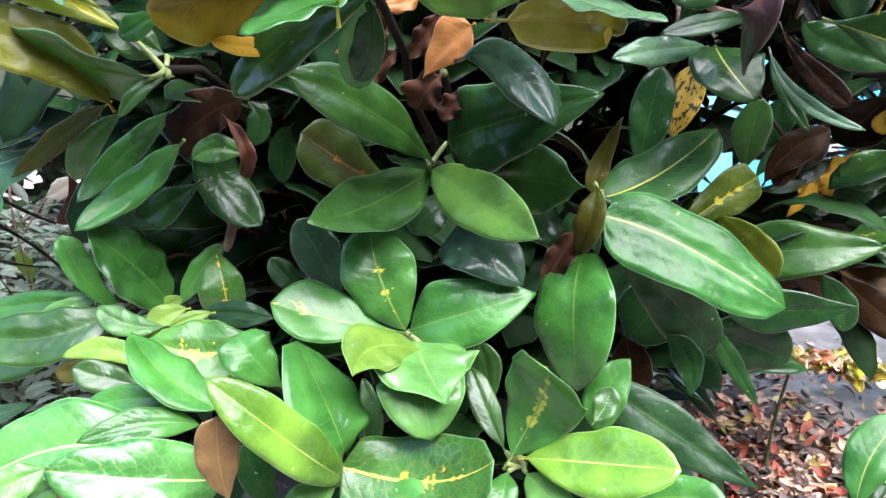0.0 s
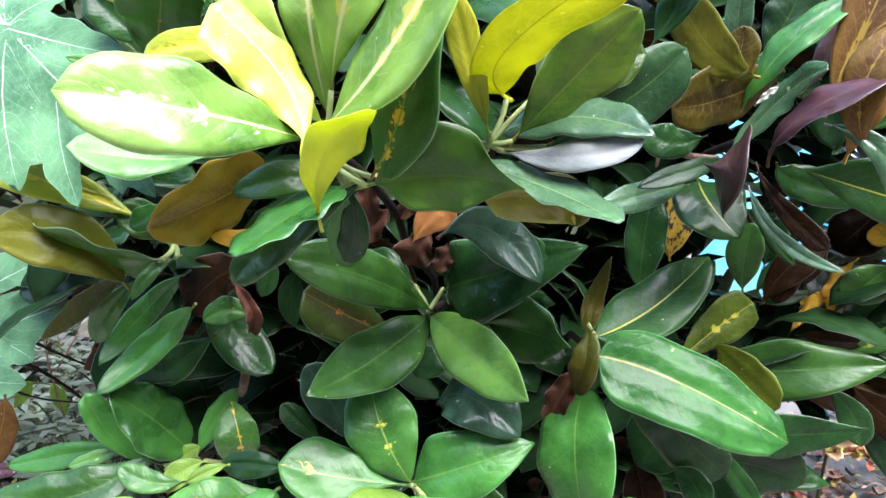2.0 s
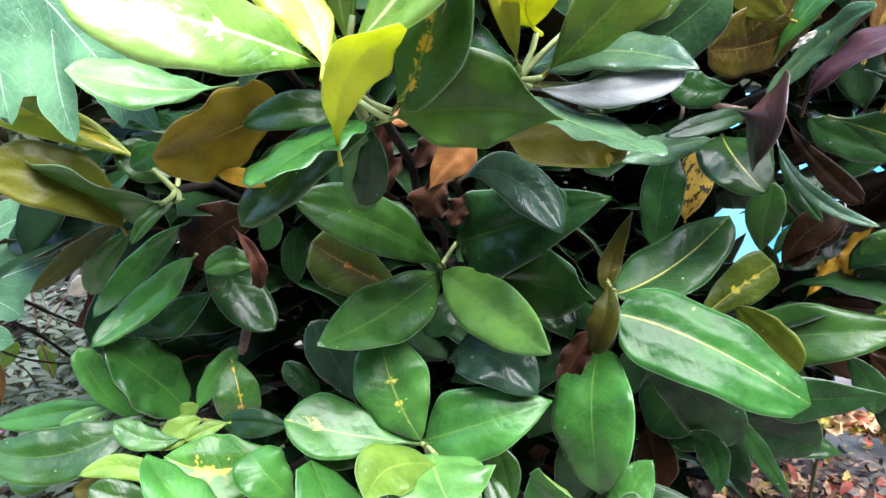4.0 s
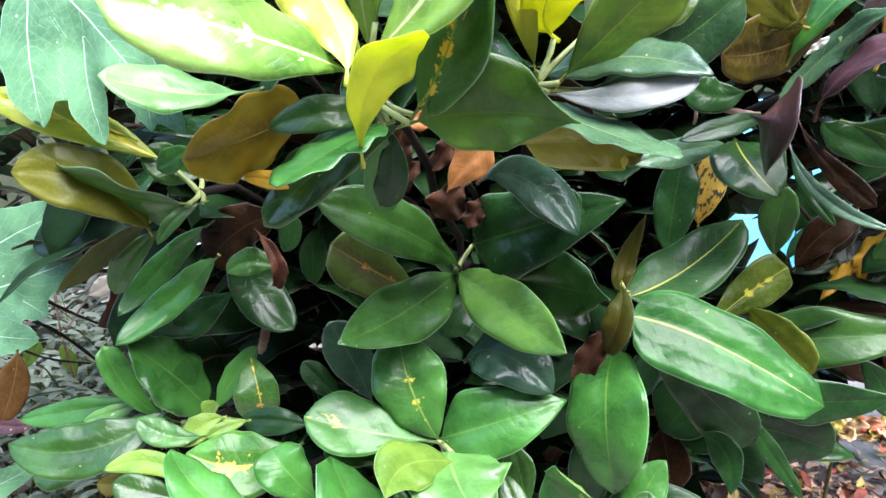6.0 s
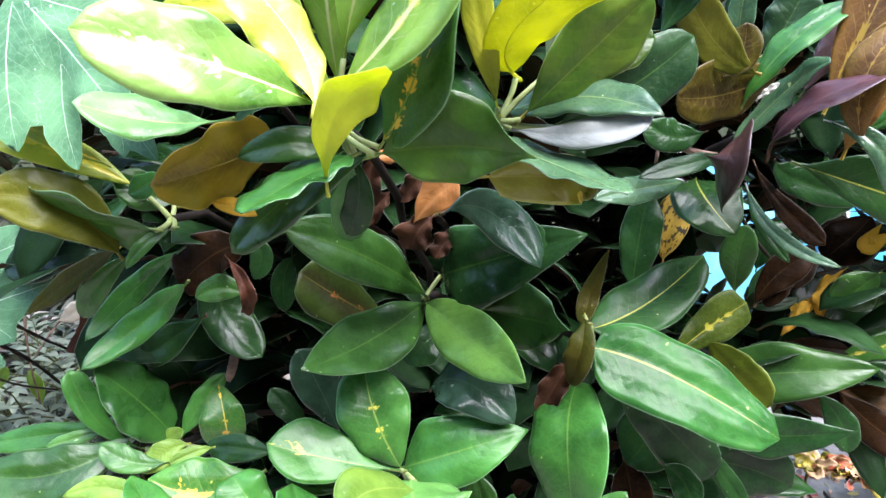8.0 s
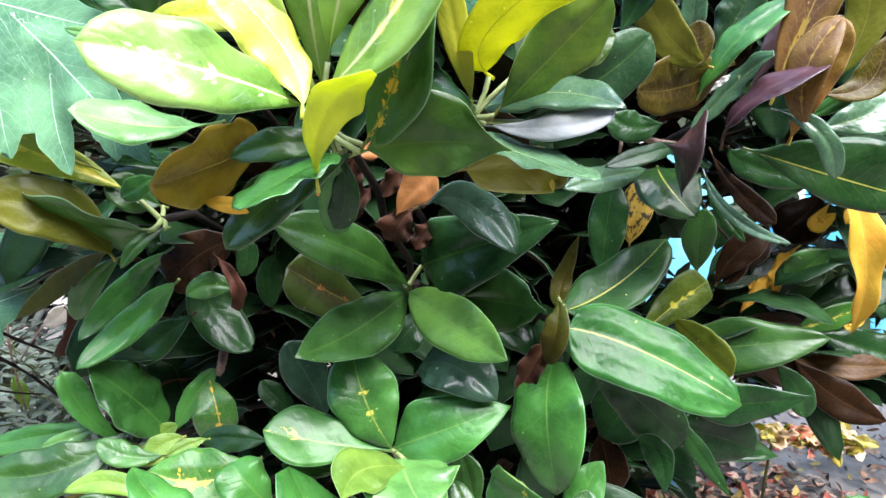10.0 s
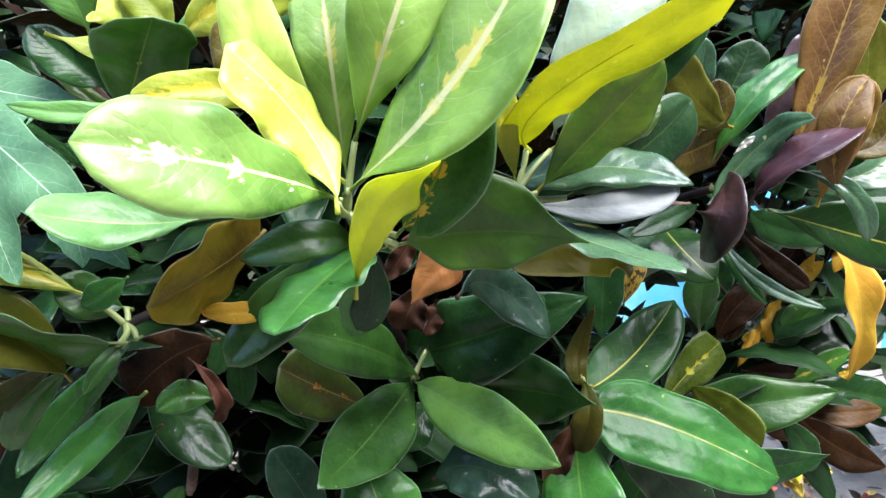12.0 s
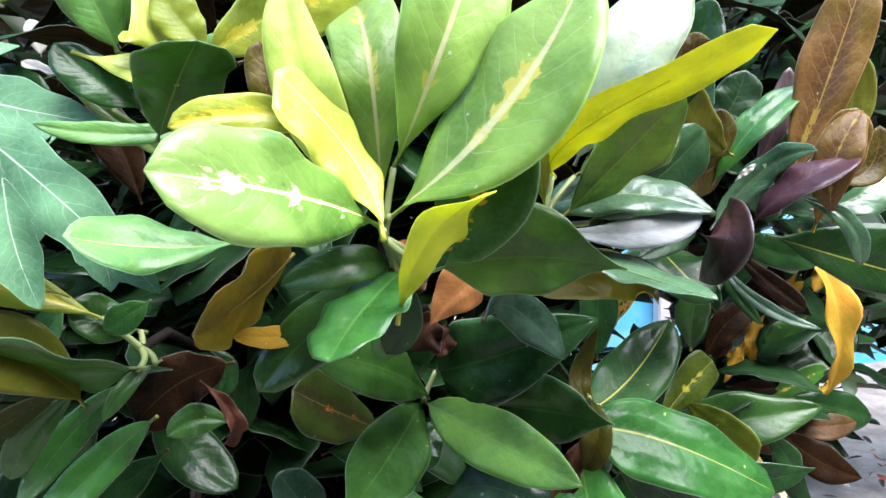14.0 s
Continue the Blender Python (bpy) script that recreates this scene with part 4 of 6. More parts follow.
leaf(twig, "gd", (-0.119, 0.646, 0.589), (-0.141, 0.648, 0.61), (-0.16, 0.653, 0.631), 0.027, (0.39, -0.767, 0.509))
leaf(twig, "gd", (0.027, 0.672, 0.695), (0.004, 0.656, 0.683), (-0.014, 0.641, 0.664), 0.042, (0.091, -0.757, 0.647))
leaf(twig, "gd", (-0.014, 0.683, 0.749), (-0.051, 0.693, 0.765), (-0.09, 0.699, 0.751), 0.051, (-0.15, -0.811, 0.566))

twig = twig_at((0.068, 0.512, 0.908))
leaf(twig, "gp", (0.0713, 0.538, 0.9125), (0.1279, 0.5051, 0.9254), (0.177, 0.4655, 0.9123), 0.0476, (-0.252, -0.574, 0.779), p=0.55, q=0.81, skew=-0.023)
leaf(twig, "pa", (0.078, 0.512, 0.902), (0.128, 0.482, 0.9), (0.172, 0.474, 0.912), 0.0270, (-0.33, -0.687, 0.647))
leaf(twig, "ym", (0.0823, 0.525, 0.9409), (0.0828, 0.4659, 0.9749), (0.1687, 0.4026, 1.0236), 0.0570, (-0.118, 0.54, 0.833), p=0.49, q=0.27, skew=-0.215)
leaf(twig, "ym", (0.068, 0.503, 0.917), (0.055, 0.492, 0.968), (0.046, 0.485, 1.016), 0.024, (0.106, -0.981, -0.16))
leaf(twig, "go", (0.085, 0.513, 0.909), (0.134, 0.505, 0.958), (0.173, 0.499, 0.995), 0.055, (-0.005, -0.989, -0.15), q=0.7)
leaf(twig, "gg", (0.11, 0.524, 0.903), (0.169, 0.527, 0.936), (0.214, 0.535, 0.969), 0.052, (0.14, -0.989, -0.047), q=0.6)
leaf(twig, "gp", (0.0376, 0.4991, 0.9043), (0.1107, 0.477, 0.8777), (0.144, 0.4142, 0.8661), 0.0420, (0.095, -0.344, 0.934), p=0.68, q=0.66, skew=-0.027)
leaf(twig, "op", (0.0521, 0.5235, 0.8649), (0.1256, 0.5181, 0.8644), (0.1225, 0.4454, 0.8581), 0.0420, (-0.254, -0.967, 0.001), p=0.36, q=0.84, skew=0.083)
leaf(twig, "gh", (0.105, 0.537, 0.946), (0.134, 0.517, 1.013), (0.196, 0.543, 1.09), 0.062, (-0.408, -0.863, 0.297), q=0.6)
leaf(twig, "gy", (0.027, 0.5207, 0.8367), (0.0645, 0.5682, 0.8314), (0.1077, 0.5617, 0.7848), 0.0464, (0.611, -0.768, 0.192), p=1.18, q=0.66, skew=-0.014)
leaf(twig, "gd", (0.072, 0.585, 0.829), (0.097, 0.586, 0.808), (0.118, 0.589, 0.791), 0.031, (0.306, -0.915, 0.264))
leaf(twig, "gd", (0.196, 0.575, 0.971), (0.224, 0.571, 1.023), (0.241, 0.574, 1.077), 0.042, (-0.527, -0.823, 0.213))
leaf(twig, "ol", (0.199, 0.57, 1.007), (0.215, 0.564, 1.027), (0.234, 0.559, 1.039), 0.033, (-0.503, -0.826, 0.255))
leaf(twig, "go", (0.1, 0.526, 0.938), (0.142, 0.52, 0.96), (0.181, 0.516, 0.966), 0.048, (-0.257, -0.869, 0.423))

twig = twig_at((0.166, 0.621, 0.695))
leaf(twig, "gs", (0.159, 0.6136, 0.6966), (0.2318, 0.5956, 0.6769), (0.3254, 0.5712, 0.6263), 0.0830, (0.201, -0.784, 0.588), gut=0.09, p=0.3, q=0.41, skew=0.132)
leaf(twig, "gk", (0.1587, 0.6235, 0.7091), (0.2225, 0.6562, 0.7257), (0.2899, 0.7006, 0.7658), 0.0695, (-0.151, -0.56, 0.815), p=0.51, q=0.58, skew=0.025)
leaf(twig, "gb", (0.1579, 0.642, 0.6515), (0.1374, 0.5742, 0.6273), (0.1468, 0.565, 0.5398), 0.0777, (-0.466, -0.773, 0.43), p=0.75, q=0.63, skew=-0.01)
leaf(twig, "oo", (0.1559, 0.6182, 0.7251), (0.1478, 0.5833, 0.7056), (0.1395, 0.5935, 0.6674), 0.0295, (-0.355, -0.718, 0.599), p=0.93, q=0.52, skew=-0.02)
leaf(twig, "oo", (0.159, 0.6066, 0.7216), (0.1651, 0.6574, 0.7261), (0.1832, 0.6537, 0.7816), 0.0228, (-0.388, -0.769, 0.508), p=0.77, q=0.86, skew=0.0)
leaf(twig, "yw", (0.2394, 0.6455, 0.6662), (0.2844, 0.6642, 0.6964), (0.3287, 0.6765, 0.7225), 0.0455, (0.18, -0.897, 0.404), p=1.0, q=0.31, skew=-0.055)
leaf(twig, "yo", (0.288, 0.6653, 0.6866), (0.3057, 0.6336, 0.6652), (0.3291, 0.6004, 0.6456), 0.0502, (-0.375, -0.902, -0.213), p=0.79, q=0.41, skew=-0.027)
leaf(twig, "gd", (0.181, 0.624, 0.662), (0.236, 0.625, 0.612), (0.294, 0.631, 0.554), 0.059, (-0.011, -0.997, -0.077), q=0.45)
leaf(twig, "dr", (0.148, 0.617, 0.686), (0.131, 0.608, 0.66), (0.113, 0.601, 0.633), 0.028, (-0.269, -0.861, 0.431), fold=0.8, wave=0.25)
leaf(twig, "gd", (0.2341, 0.614, 0.5765), (0.2601, 0.6096, 0.5543), (0.2616, 0.5931, 0.5211), 0.0308, (-0.089, -0.902, 0.423), p=0.89, q=0.98, skew=-0.0)
leaf(twig, "gd", (0.282, 0.657, 0.559), (0.332, 0.658, 0.551), (0.385, 0.659, 0.528), 0.070, (0.016, -1, -0.023))
leaf(twig, "gg", (0.1586, 0.5844, 0.5469), (0.2281, 0.5416, 0.5157), (0.3039, 0.5138, 0.4758), 0.0490, (-0.166, -0.837, 0.521), p=0.72, q=1.05, skew=0.042)
leaf(twig, "br", (0.213, 0.673, 0.549), (0.22, 0.662, 0.521), (0.224, 0.651, 0.483), 0.046, (-0.154, -0.945, 0.29))
leaf(twig, "gd", (0.2805, 0.6544, 0.5852), (0.3132, 0.6417, 0.5417), (0.3454, 0.6248, 0.4937), 0.0214, (0.025, -0.947, 0.32), p=0.77, q=0.83, skew=0.001)
leaf(twig, "gd", (0.26, 0.688, 0.623), (0.242, 0.672, 0.583), (0.214, 0.662, 0.548), 0.072, (-0.327, -0.811, 0.485))

twig = twig_at((0.333, 0.703, 0.645))
leaf(twig, "gm", (0.3005, 0.7408, 0.6165), (0.3714, 0.6938, 0.6399), (0.463, 0.667, 0.6565), 0.0655, (-0.198, -0.78, 0.594), p=0.58, q=0.77, skew=0.005)
leaf(twig, "gd", (0.2996, 0.6509, 0.5944), (0.3644, 0.6446, 0.5927), (0.4305, 0.6353, 0.6037), 0.0478, (-0.225, -0.969, 0.096), p=0.69, q=1.18, skew=0.002)
leaf(twig, "br", (0.4602, 0.7352, 0.6084), (0.5021, 0.7165, 0.5656), (0.5588, 0.6993, 0.5389), 0.0459, (-0.092, -0.96, 0.264), p=1.03, q=0.87, skew=-0.009)
leaf(twig, "bo", (0.463, 0.7453, 0.6018), (0.5207, 0.7358, 0.595), (0.5795, 0.7331, 0.5947), 0.0349, (-0.011, -0.814, 0.581), p=0.86, q=0.67, skew=-0.0)
leaf(twig, "gd", (0.48, 0.784, 0.644), (0.55, 0.786, 0.671), (0.632, 0.795, 0.696), 0.059, (-0.17, -0.737, 0.654))
leaf(twig, "gd", (0.498, 0.76, 0.629), (0.555, 0.749, 0.613), (0.612, 0.743, 0.595), 0.053, (0.013, -0.867, 0.498))
leaf(twig, "vg", (0.47, 0.761, 0.63), (0.511, 0.762, 0.646), (0.561, 0.767, 0.658), 0.032, (0.012, -0.986, 0.169))
leaf(twig, "br", (0.414, 0.765, 0.652), (0.448, 0.762, 0.646), (0.487, 0.763, 0.641), 0.024, (0.051, -0.833, 0.552))
leaf(twig, "br", (0.4, 0.738, 0.598), (0.449, 0.746, 0.587), (0.508, 0.759, 0.567), 0.042, (0.316, -0.741, 0.592))
leaf(twig, "gd", (0.428, 0.716, 0.611), (0.453, 0.707, 0.579), (0.463, 0.702, 0.545), 0.034, (-0.144, -0.98, 0.135))
leaf(twig, "gs", (0.438, 0.577, 0.406), (0.455, 0.6, 0.45), (0.498, 0.627, 0.488), 0.048, (-0.429, -0.595, 0.68))
leaf(twig, "gd", (0.441, 0.594, 0.395), (0.457, 0.6, 0.413), (0.481, 0.603, 0.418), 0.029, (-0.322, -0.551, 0.77))

twig = twig_at((0.287, 0.626, 0.89))
leaf(twig, "ol", (0.324, 0.6313, 0.9483), (0.2711, 0.6196, 0.9284), (0.2103, 0.5563, 0.925), 0.0591, (0.529, -0.832, -0.168), p=0.7, q=0.52, skew=0.179)
leaf(twig, "gb", (0.2872, 0.6301, 0.9149), (0.3234, 0.6156, 0.9734), (0.3873, 0.6275, 1.0085), 0.0356, (-0.741, -0.54, 0.399), p=0.94, q=0.78, skew=-0.006)
leaf(twig, "gp", (0.2674, 0.6003, 0.88), (0.3083, 0.5827, 0.9323), (0.311, 0.5265, 0.9493), 0.0336, (-0.768, -0.345, 0.539), p=0.65, q=0.81, skew=0.035)
leaf(twig, "wh", (0.287, 0.593, 0.923), (0.294, 0.59, 0.93), (0.302, 0.587, 0.937), 0.006, (-0.527, -0.822, 0.216), wave=0.3)
leaf(twig, "pu", (0.2991, 0.5934, 0.8728), (0.3071, 0.555, 0.9148), (0.3647, 0.5388, 0.9425), 0.0460, (-0.843, -0.067, 0.534), p=1.34, q=0.63, skew=0.016)
leaf(twig, "pd", (0.305, 0.6363, 0.9035), (0.2526, 0.5566, 0.8759), (0.2812, 0.6356, 0.8233), 0.0478, (-0.894, -0.418, 0.159), p=0.78, q=0.78, skew=-0.024)
leaf(twig, "gp", (0.2587, 0.6698, 0.8466), (0.2094, 0.6385, 0.8434), (0.1584, 0.6104, 0.8363), 0.0291, (0.373, -0.745, 0.553), p=0.89, q=0.81, skew=-0.0)
leaf(twig, "gg", (0.2862, 0.6488, 0.8734), (0.2445, 0.6174, 0.868), (0.1942, 0.5994, 0.8568), 0.0197, (0.311, -0.759, 0.572), p=0.85, q=0.66, skew=-0.006)
leaf(twig, "gk", (0.2763, 0.7009, 0.8464), (0.2755, 0.6606, 0.8295), (0.2947, 0.6305, 0.8009), 0.0701, (-0.086, -0.772, 0.629), p=0.74, q=0.78, skew=0.005)
leaf(twig, "gp", (0.306, 0.649, 0.847), (0.316, 0.597, 0.809), (0.353, 0.556, 0.788), 0.013, (-0.535, -0.63, 0.563))
leaf(twig, "gd", (0.311, 0.659, 0.844), (0.321, 0.635, 0.811), (0.339, 0.616, 0.778), 0.014, (-0.381, -0.841, 0.384))
leaf(twig, "br", (0.3104, 0.6468, 0.8686), (0.3159, 0.6011, 0.8381), (0.3406, 0.5615, 0.8059), 0.0196, (-0.532, -0.8, 0.278), p=1.42, q=0.41, skew=0.011)
leaf(twig, "gk", (0.3194, 0.5893, 0.8717), (0.3857, 0.557, 0.8474), (0.4592, 0.5548, 0.8253), 0.0634, (-0.17, -0.983, 0.074), p=1.04, q=0.64, skew=-0.259)
leaf(twig, "oy", (0.295, 0.6098, 0.9445), (0.2466, 0.5895, 0.9713), (0.215, 0.5843, 1.0239), 0.0397, (0.15, -0.947, -0.284), p=0.82, q=0.52, skew=-0.001)
leaf(twig, "ol", (0.2611, 0.6068, 0.9406), (0.2763, 0.6074, 0.9615), (0.2796, 0.6099, 0.9872), 0.0320, (-0.332, -0.891, 0.311), p=0.87, q=0.66, skew=-0.0)
leaf(twig, "bp", (0.349, 0.568, 0.876), (0.366, 0.563, 0.935), (0.381, 0.561, 0.983), 0.041, (-0.531, -0.842, 0.097), q=0.5)
leaf(twig, "gd", (0.233, 0.759, 0.707), (0.239, 0.769, 0.763), (0.252, 0.787, 0.822), 0.049, (-0.268, -0.923, 0.275))
leaf(twig, "yk", (0.274, 0.791, 0.738), (0.279, 0.791, 0.778), (0.298, 0.8, 0.824), 0.042, (-0.35, -0.917, 0.189))
leaf(twig, "gm", (0.338, 0.732, 0.716), (0.336, 0.728, 0.756), (0.343, 0.727, 0.794), 0.039, (-0.431, -0.902, -0.033))
leaf(twig, "bp", (0.346, 0.6, 0.911), (0.382, 0.595, 1.015), (0.419, 0.598, 1.111), 0.057, (-0.653, -0.721, 0.232))
leaf(twig, "bp", (0.3593, 0.5563, 0.8854), (0.3482, 0.5478, 0.9356), (0.3787, 0.553, 0.9806), 0.0376, (-0.583, -0.64, 0.5), p=0.92, q=0.6, skew=0.013)
leaf(twig, "gp", (0.3348, 0.5738, 0.9069), (0.365, 0.547, 0.8864), (0.3801, 0.5451, 0.8463), 0.0197, (-0.323, -0.912, 0.253), p=0.69, q=0.41, skew=0.003)
leaf(twig, "gb", (0.3879, 0.6137, 0.8955), (0.4102, 0.6061, 0.9109), (0.4311, 0.5991, 0.9286), 0.0186, (-0.499, -0.807, 0.315), p=0.89, q=0.63, skew=-0.003)
leaf(twig, "gp", (0.4053, 0.6335, 0.8859), (0.4569, 0.6266, 0.8992), (0.4965, 0.6418, 0.9288), 0.0550, (-0.107, -0.847, 0.521), p=0.97, q=0.54, skew=-0.007)
leaf(twig, "ol", (0.3862, 0.5975, 0.92), (0.4294, 0.5945, 0.9251), (0.4445, 0.598, 0.9672), 0.0345, (-0.246, -0.849, 0.468), p=1.04, q=0.6, skew=-0.012)
leaf(twig, "gd", (0.314, 0.608, 0.872), (0.338, 0.612, 0.852), (0.409, 0.621, 0.836), 0.035, (0.218, -0.944, 0.246))
leaf(twig, "gd", (0.262, 0.634, 0.896), (0.229, 0.632, 0.892), (0.208, 0.636, 0.906), 0.035, (0.021, -0.944, 0.329))
leaf(twig, "gp", (0.298, 0.666, 0.964), (0.291, 0.656, 0.993), (0.293, 0.65, 1.026), 0.025, (-0.328, -0.908, -0.261))
leaf(twig, "gg", (0.321, 0.678, 0.963), (0.342, 0.675, 0.993), (0.355, 0.676, 1.027), 0.048, (-0.429, -0.882, 0.195))
leaf(twig, "pd", (0.348, 0.65, 0.927), (0.373, 0.651, 0.975), (0.392, 0.658, 1.028), 0.025, (-0.44, -0.86, 0.259))
leaf(twig, "oy", (0.4137, 0.6409, 0.9241), (0.4493, 0.6384, 0.9819), (0.4465, 0.6467, 1.0459), 0.0425, (-0.534, -0.817, 0.218), p=0.98, q=0.57, skew=-0.005)
leaf(twig, "gm", (0.487, 0.724, 0.744), (0.465, 0.728, 0.724), (0.451, 0.735, 0.702), 0.047, (-0.366, -0.929, 0.064))
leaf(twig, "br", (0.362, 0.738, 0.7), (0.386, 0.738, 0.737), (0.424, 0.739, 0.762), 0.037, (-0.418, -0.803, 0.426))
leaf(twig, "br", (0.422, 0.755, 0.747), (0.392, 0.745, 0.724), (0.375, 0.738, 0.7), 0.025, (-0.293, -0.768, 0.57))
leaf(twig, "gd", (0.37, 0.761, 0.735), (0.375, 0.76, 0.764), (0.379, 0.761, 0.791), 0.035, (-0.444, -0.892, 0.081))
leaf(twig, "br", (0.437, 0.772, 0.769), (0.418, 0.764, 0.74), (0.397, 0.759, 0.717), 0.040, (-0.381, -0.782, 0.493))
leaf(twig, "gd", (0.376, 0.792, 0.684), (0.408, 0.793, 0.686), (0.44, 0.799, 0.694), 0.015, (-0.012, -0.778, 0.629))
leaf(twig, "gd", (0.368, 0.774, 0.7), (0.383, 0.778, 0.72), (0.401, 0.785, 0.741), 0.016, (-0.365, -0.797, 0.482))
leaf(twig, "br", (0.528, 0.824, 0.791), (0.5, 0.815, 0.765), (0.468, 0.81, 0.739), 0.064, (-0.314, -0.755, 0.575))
leaf(twig, "gd", (0.428, 0.795, 0.674), (0.454, 0.799, 0.694), (0.481, 0.806, 0.713), 0.041, (-0.282, -0.742, 0.609))
leaf(twig, "gd", (0.559, 0.848, 0.687), (0.516, 0.837, 0.661), (0.482, 0.834, 0.647), 0.065, (-0.218, -0.719, 0.66))
leaf(twig, "gd", (0.432, 0.795, 0.783), (0.406, 0.79, 0.777), (0.39, 0.788, 0.764), 0.027, (-0.133, -0.795, 0.592))
side_stem(twig, pink_bark, (0.214, 0.656, 0.895), (0.239, 0.635, 0.881), (0.276, 0.647, 0.874), 0.004)
side_stem(twig, pink_bark, (0.228, 0.676, 0.884), (0.229, 0.674, 0.873), (0.23, 0.682, 0.864), 0.0022)
side_stem(twig, pink_bark, (-0.208, 0.6908, 0.6571), (-0.2089, 0.6822, 0.6446), (-0.2117, 0.673, 0.6299), 0.006)
side_stem(twig, dark_bark, (0.318, 0.716, 0.845), (0.334, 0.731, 0.807), (0.376, 0.744, 0.755), 0.003)
side_stem(twig, dark_bark, (0.424, 0.83, 0.755), (0.438, 0.825, 0.722), (0.45, 0.835, 0.661), 0.004)

twig = twig_at((-0.009, 0.548, 0.6))
leaf(twig, "vb", (-0.0117, 0.5429, 0.6046), (-0.0644, 0.5328, 0.618), (-0.1249, 0.5268, 0.6364), 0.0592, (0.441, -0.584, 0.682), p=1.91, q=0.72, skew=0.116)
leaf(twig, "vb", (-0.0108, 0.5514, 0.5988), (-0.0341, 0.5533, 0.6477), (-0.0479, 0.5815, 0.6868), 0.0656, (0.259, -0.953, -0.159), p=0.76, q=0.5, skew=0.029)
leaf(twig, "gb", (-0.013, 0.5517, 0.6017), (0.0366, 0.532, 0.6289), (0.0993, 0.5432, 0.6452), 0.0659, (-0.316, -0.811, 0.492), p=0.59, q=0.95, skew=-0.048)
leaf(twig, "yg", (0.0069, 0.5093, 0.6048), (-0.0299, 0.4752, 0.6246), (-0.0419, 0.4343, 0.6215), 0.0483, (0.463, -0.261, 0.847), p=1.12, q=1.22, skew=0.002)
leaf(twig, "gl", (-0.0009, 0.5306, 0.6031), (0.0057, 0.487, 0.6072), (0.0262, 0.4492, 0.5915), 0.0999, (0.114, -0.079, 0.99), p=0.78, q=1.12, skew=0.02)
leaf(twig, "gl", (0.003, 0.5235, 0.5789), (0.0048, 0.479, 0.5959), (0.0151, 0.4506, 0.5588), 0.0705, (-0.007, -0.332, 0.943), p=0.84, q=0.63, skew=-0.004)
leaf(twig, "gm", (0.066, 0.557, 0.528), (0.062, 0.565, 0.556), (0.054, 0.575, 0.582), 0.031, (0.053, -0.944, 0.326))
leaf(twig, "gm", (-0.063, 0.551, 0.579), (-0.086, 0.542, 0.591), (-0.113, 0.535, 0.597), 0.022, (0.431, -0.677, 0.597))

twig = twig_at((-0.058, 0.466, 0.515))
leaf(twig, "yb", (-0.0553, 0.4603, 0.5145), (-0.0761, 0.4113, 0.5737), (-0.1357, 0.4035, 0.634), 0.0406, (0.747, -0.636, 0.192), p=0.72, q=0.56, skew=0.023)
leaf(twig, "gb", (-0.0655, 0.4894, 0.5202), (-0.0558, 0.4505, 0.5604), (-0.0981, 0.5033, 0.6132), 0.0723, (0.788, -0.614, 0.048), p=0.75, q=0.35, skew=-0.034)
leaf(twig, "va", (-0.063, 0.4565, 0.5311), (0.0104, 0.439, 0.5295), (0.0608, 0.4116, 0.5707), 0.0766, (-0.603, -0.472, 0.643), p=0.25, q=0.36, skew=0.04)
leaf(twig, "gl", (-0.06, 0.454, 0.512), (-0.074, 0.433, 0.516), (-0.093, 0.414, 0.519), 0.027, (0.521, -0.264, 0.811))
leaf(twig, "bb", (-0.1259, 0.4002, 0.5357), (-0.1304, 0.3994, 0.5706), (-0.1296, 0.4017, 0.6055), 0.0323, (0.446, -0.892, 0.071), p=0.9, q=0.4, skew=-0.0)
leaf(twig, "gd", (-0.107, 0.447, 0.494), (-0.123, 0.453, 0.515), (-0.135, 0.463, 0.542), 0.028, (0.416, -0.765, 0.492))
leaf(twig, "gb", (-0.045, 0.454, 0.511), (-0.007, 0.435, 0.519), (0.032, 0.417, 0.52), 0.031, (-0.33, -0.488, 0.808))
leaf(twig, "gm", (-0.048, 0.511, 0.492), (-0.04, 0.529, 0.52), (-0.053, 0.553, 0.553), 0.020, (0.108, -0.817, 0.566))

twig = twig_at((0.09, 0.481, 0.518))
leaf(twig, "yb", (0.0865, 0.472, 0.5312), (0.137, 0.434, 0.5556), (0.1893, 0.4034, 0.5739), 0.0545, (-0.619, -0.404, 0.674), p=0.82, q=0.62, skew=-0.017)
leaf(twig, "vb", (0.0757, 0.4719, 0.5252), (0.1024, 0.4818, 0.583), (0.0953, 0.4419, 0.6297), 0.0730, (-0.627, -0.763, -0.156), p=0.7, q=0.51, skew=0.051)
leaf(twig, "gb", (0.1686, 0.5495, 0.4982), (0.1715, 0.5607, 0.5377), (0.1941, 0.574, 0.5695), 0.0412, (-0.336, -0.793, 0.508), p=0.86, q=0.83, skew=-0.0)
leaf(twig, "gm", (0.076, 0.492, 0.522), (0.06, 0.514, 0.548), (0.045, 0.541, 0.574), 0.025, (-0.015, -0.737, 0.676))
leaf(twig, "gl", (0.091, 0.47, 0.519), (0.104, 0.444, 0.521), (0.12, 0.418, 0.517), 0.033, (-0.383, -0.234, 0.894))
leaf(twig, "gb", (0.163, 0.455, 0.499), (0.2, 0.44, 0.523), (0.236, 0.424, 0.528), 0.035, (-0.493, -0.527, 0.692))
leaf(twig, "gm", (0.155, 0.528, 0.529), (0.166, 0.537, 0.541), (0.173, 0.548, 0.555), 0.025, (-0.198, -0.713, 0.673))
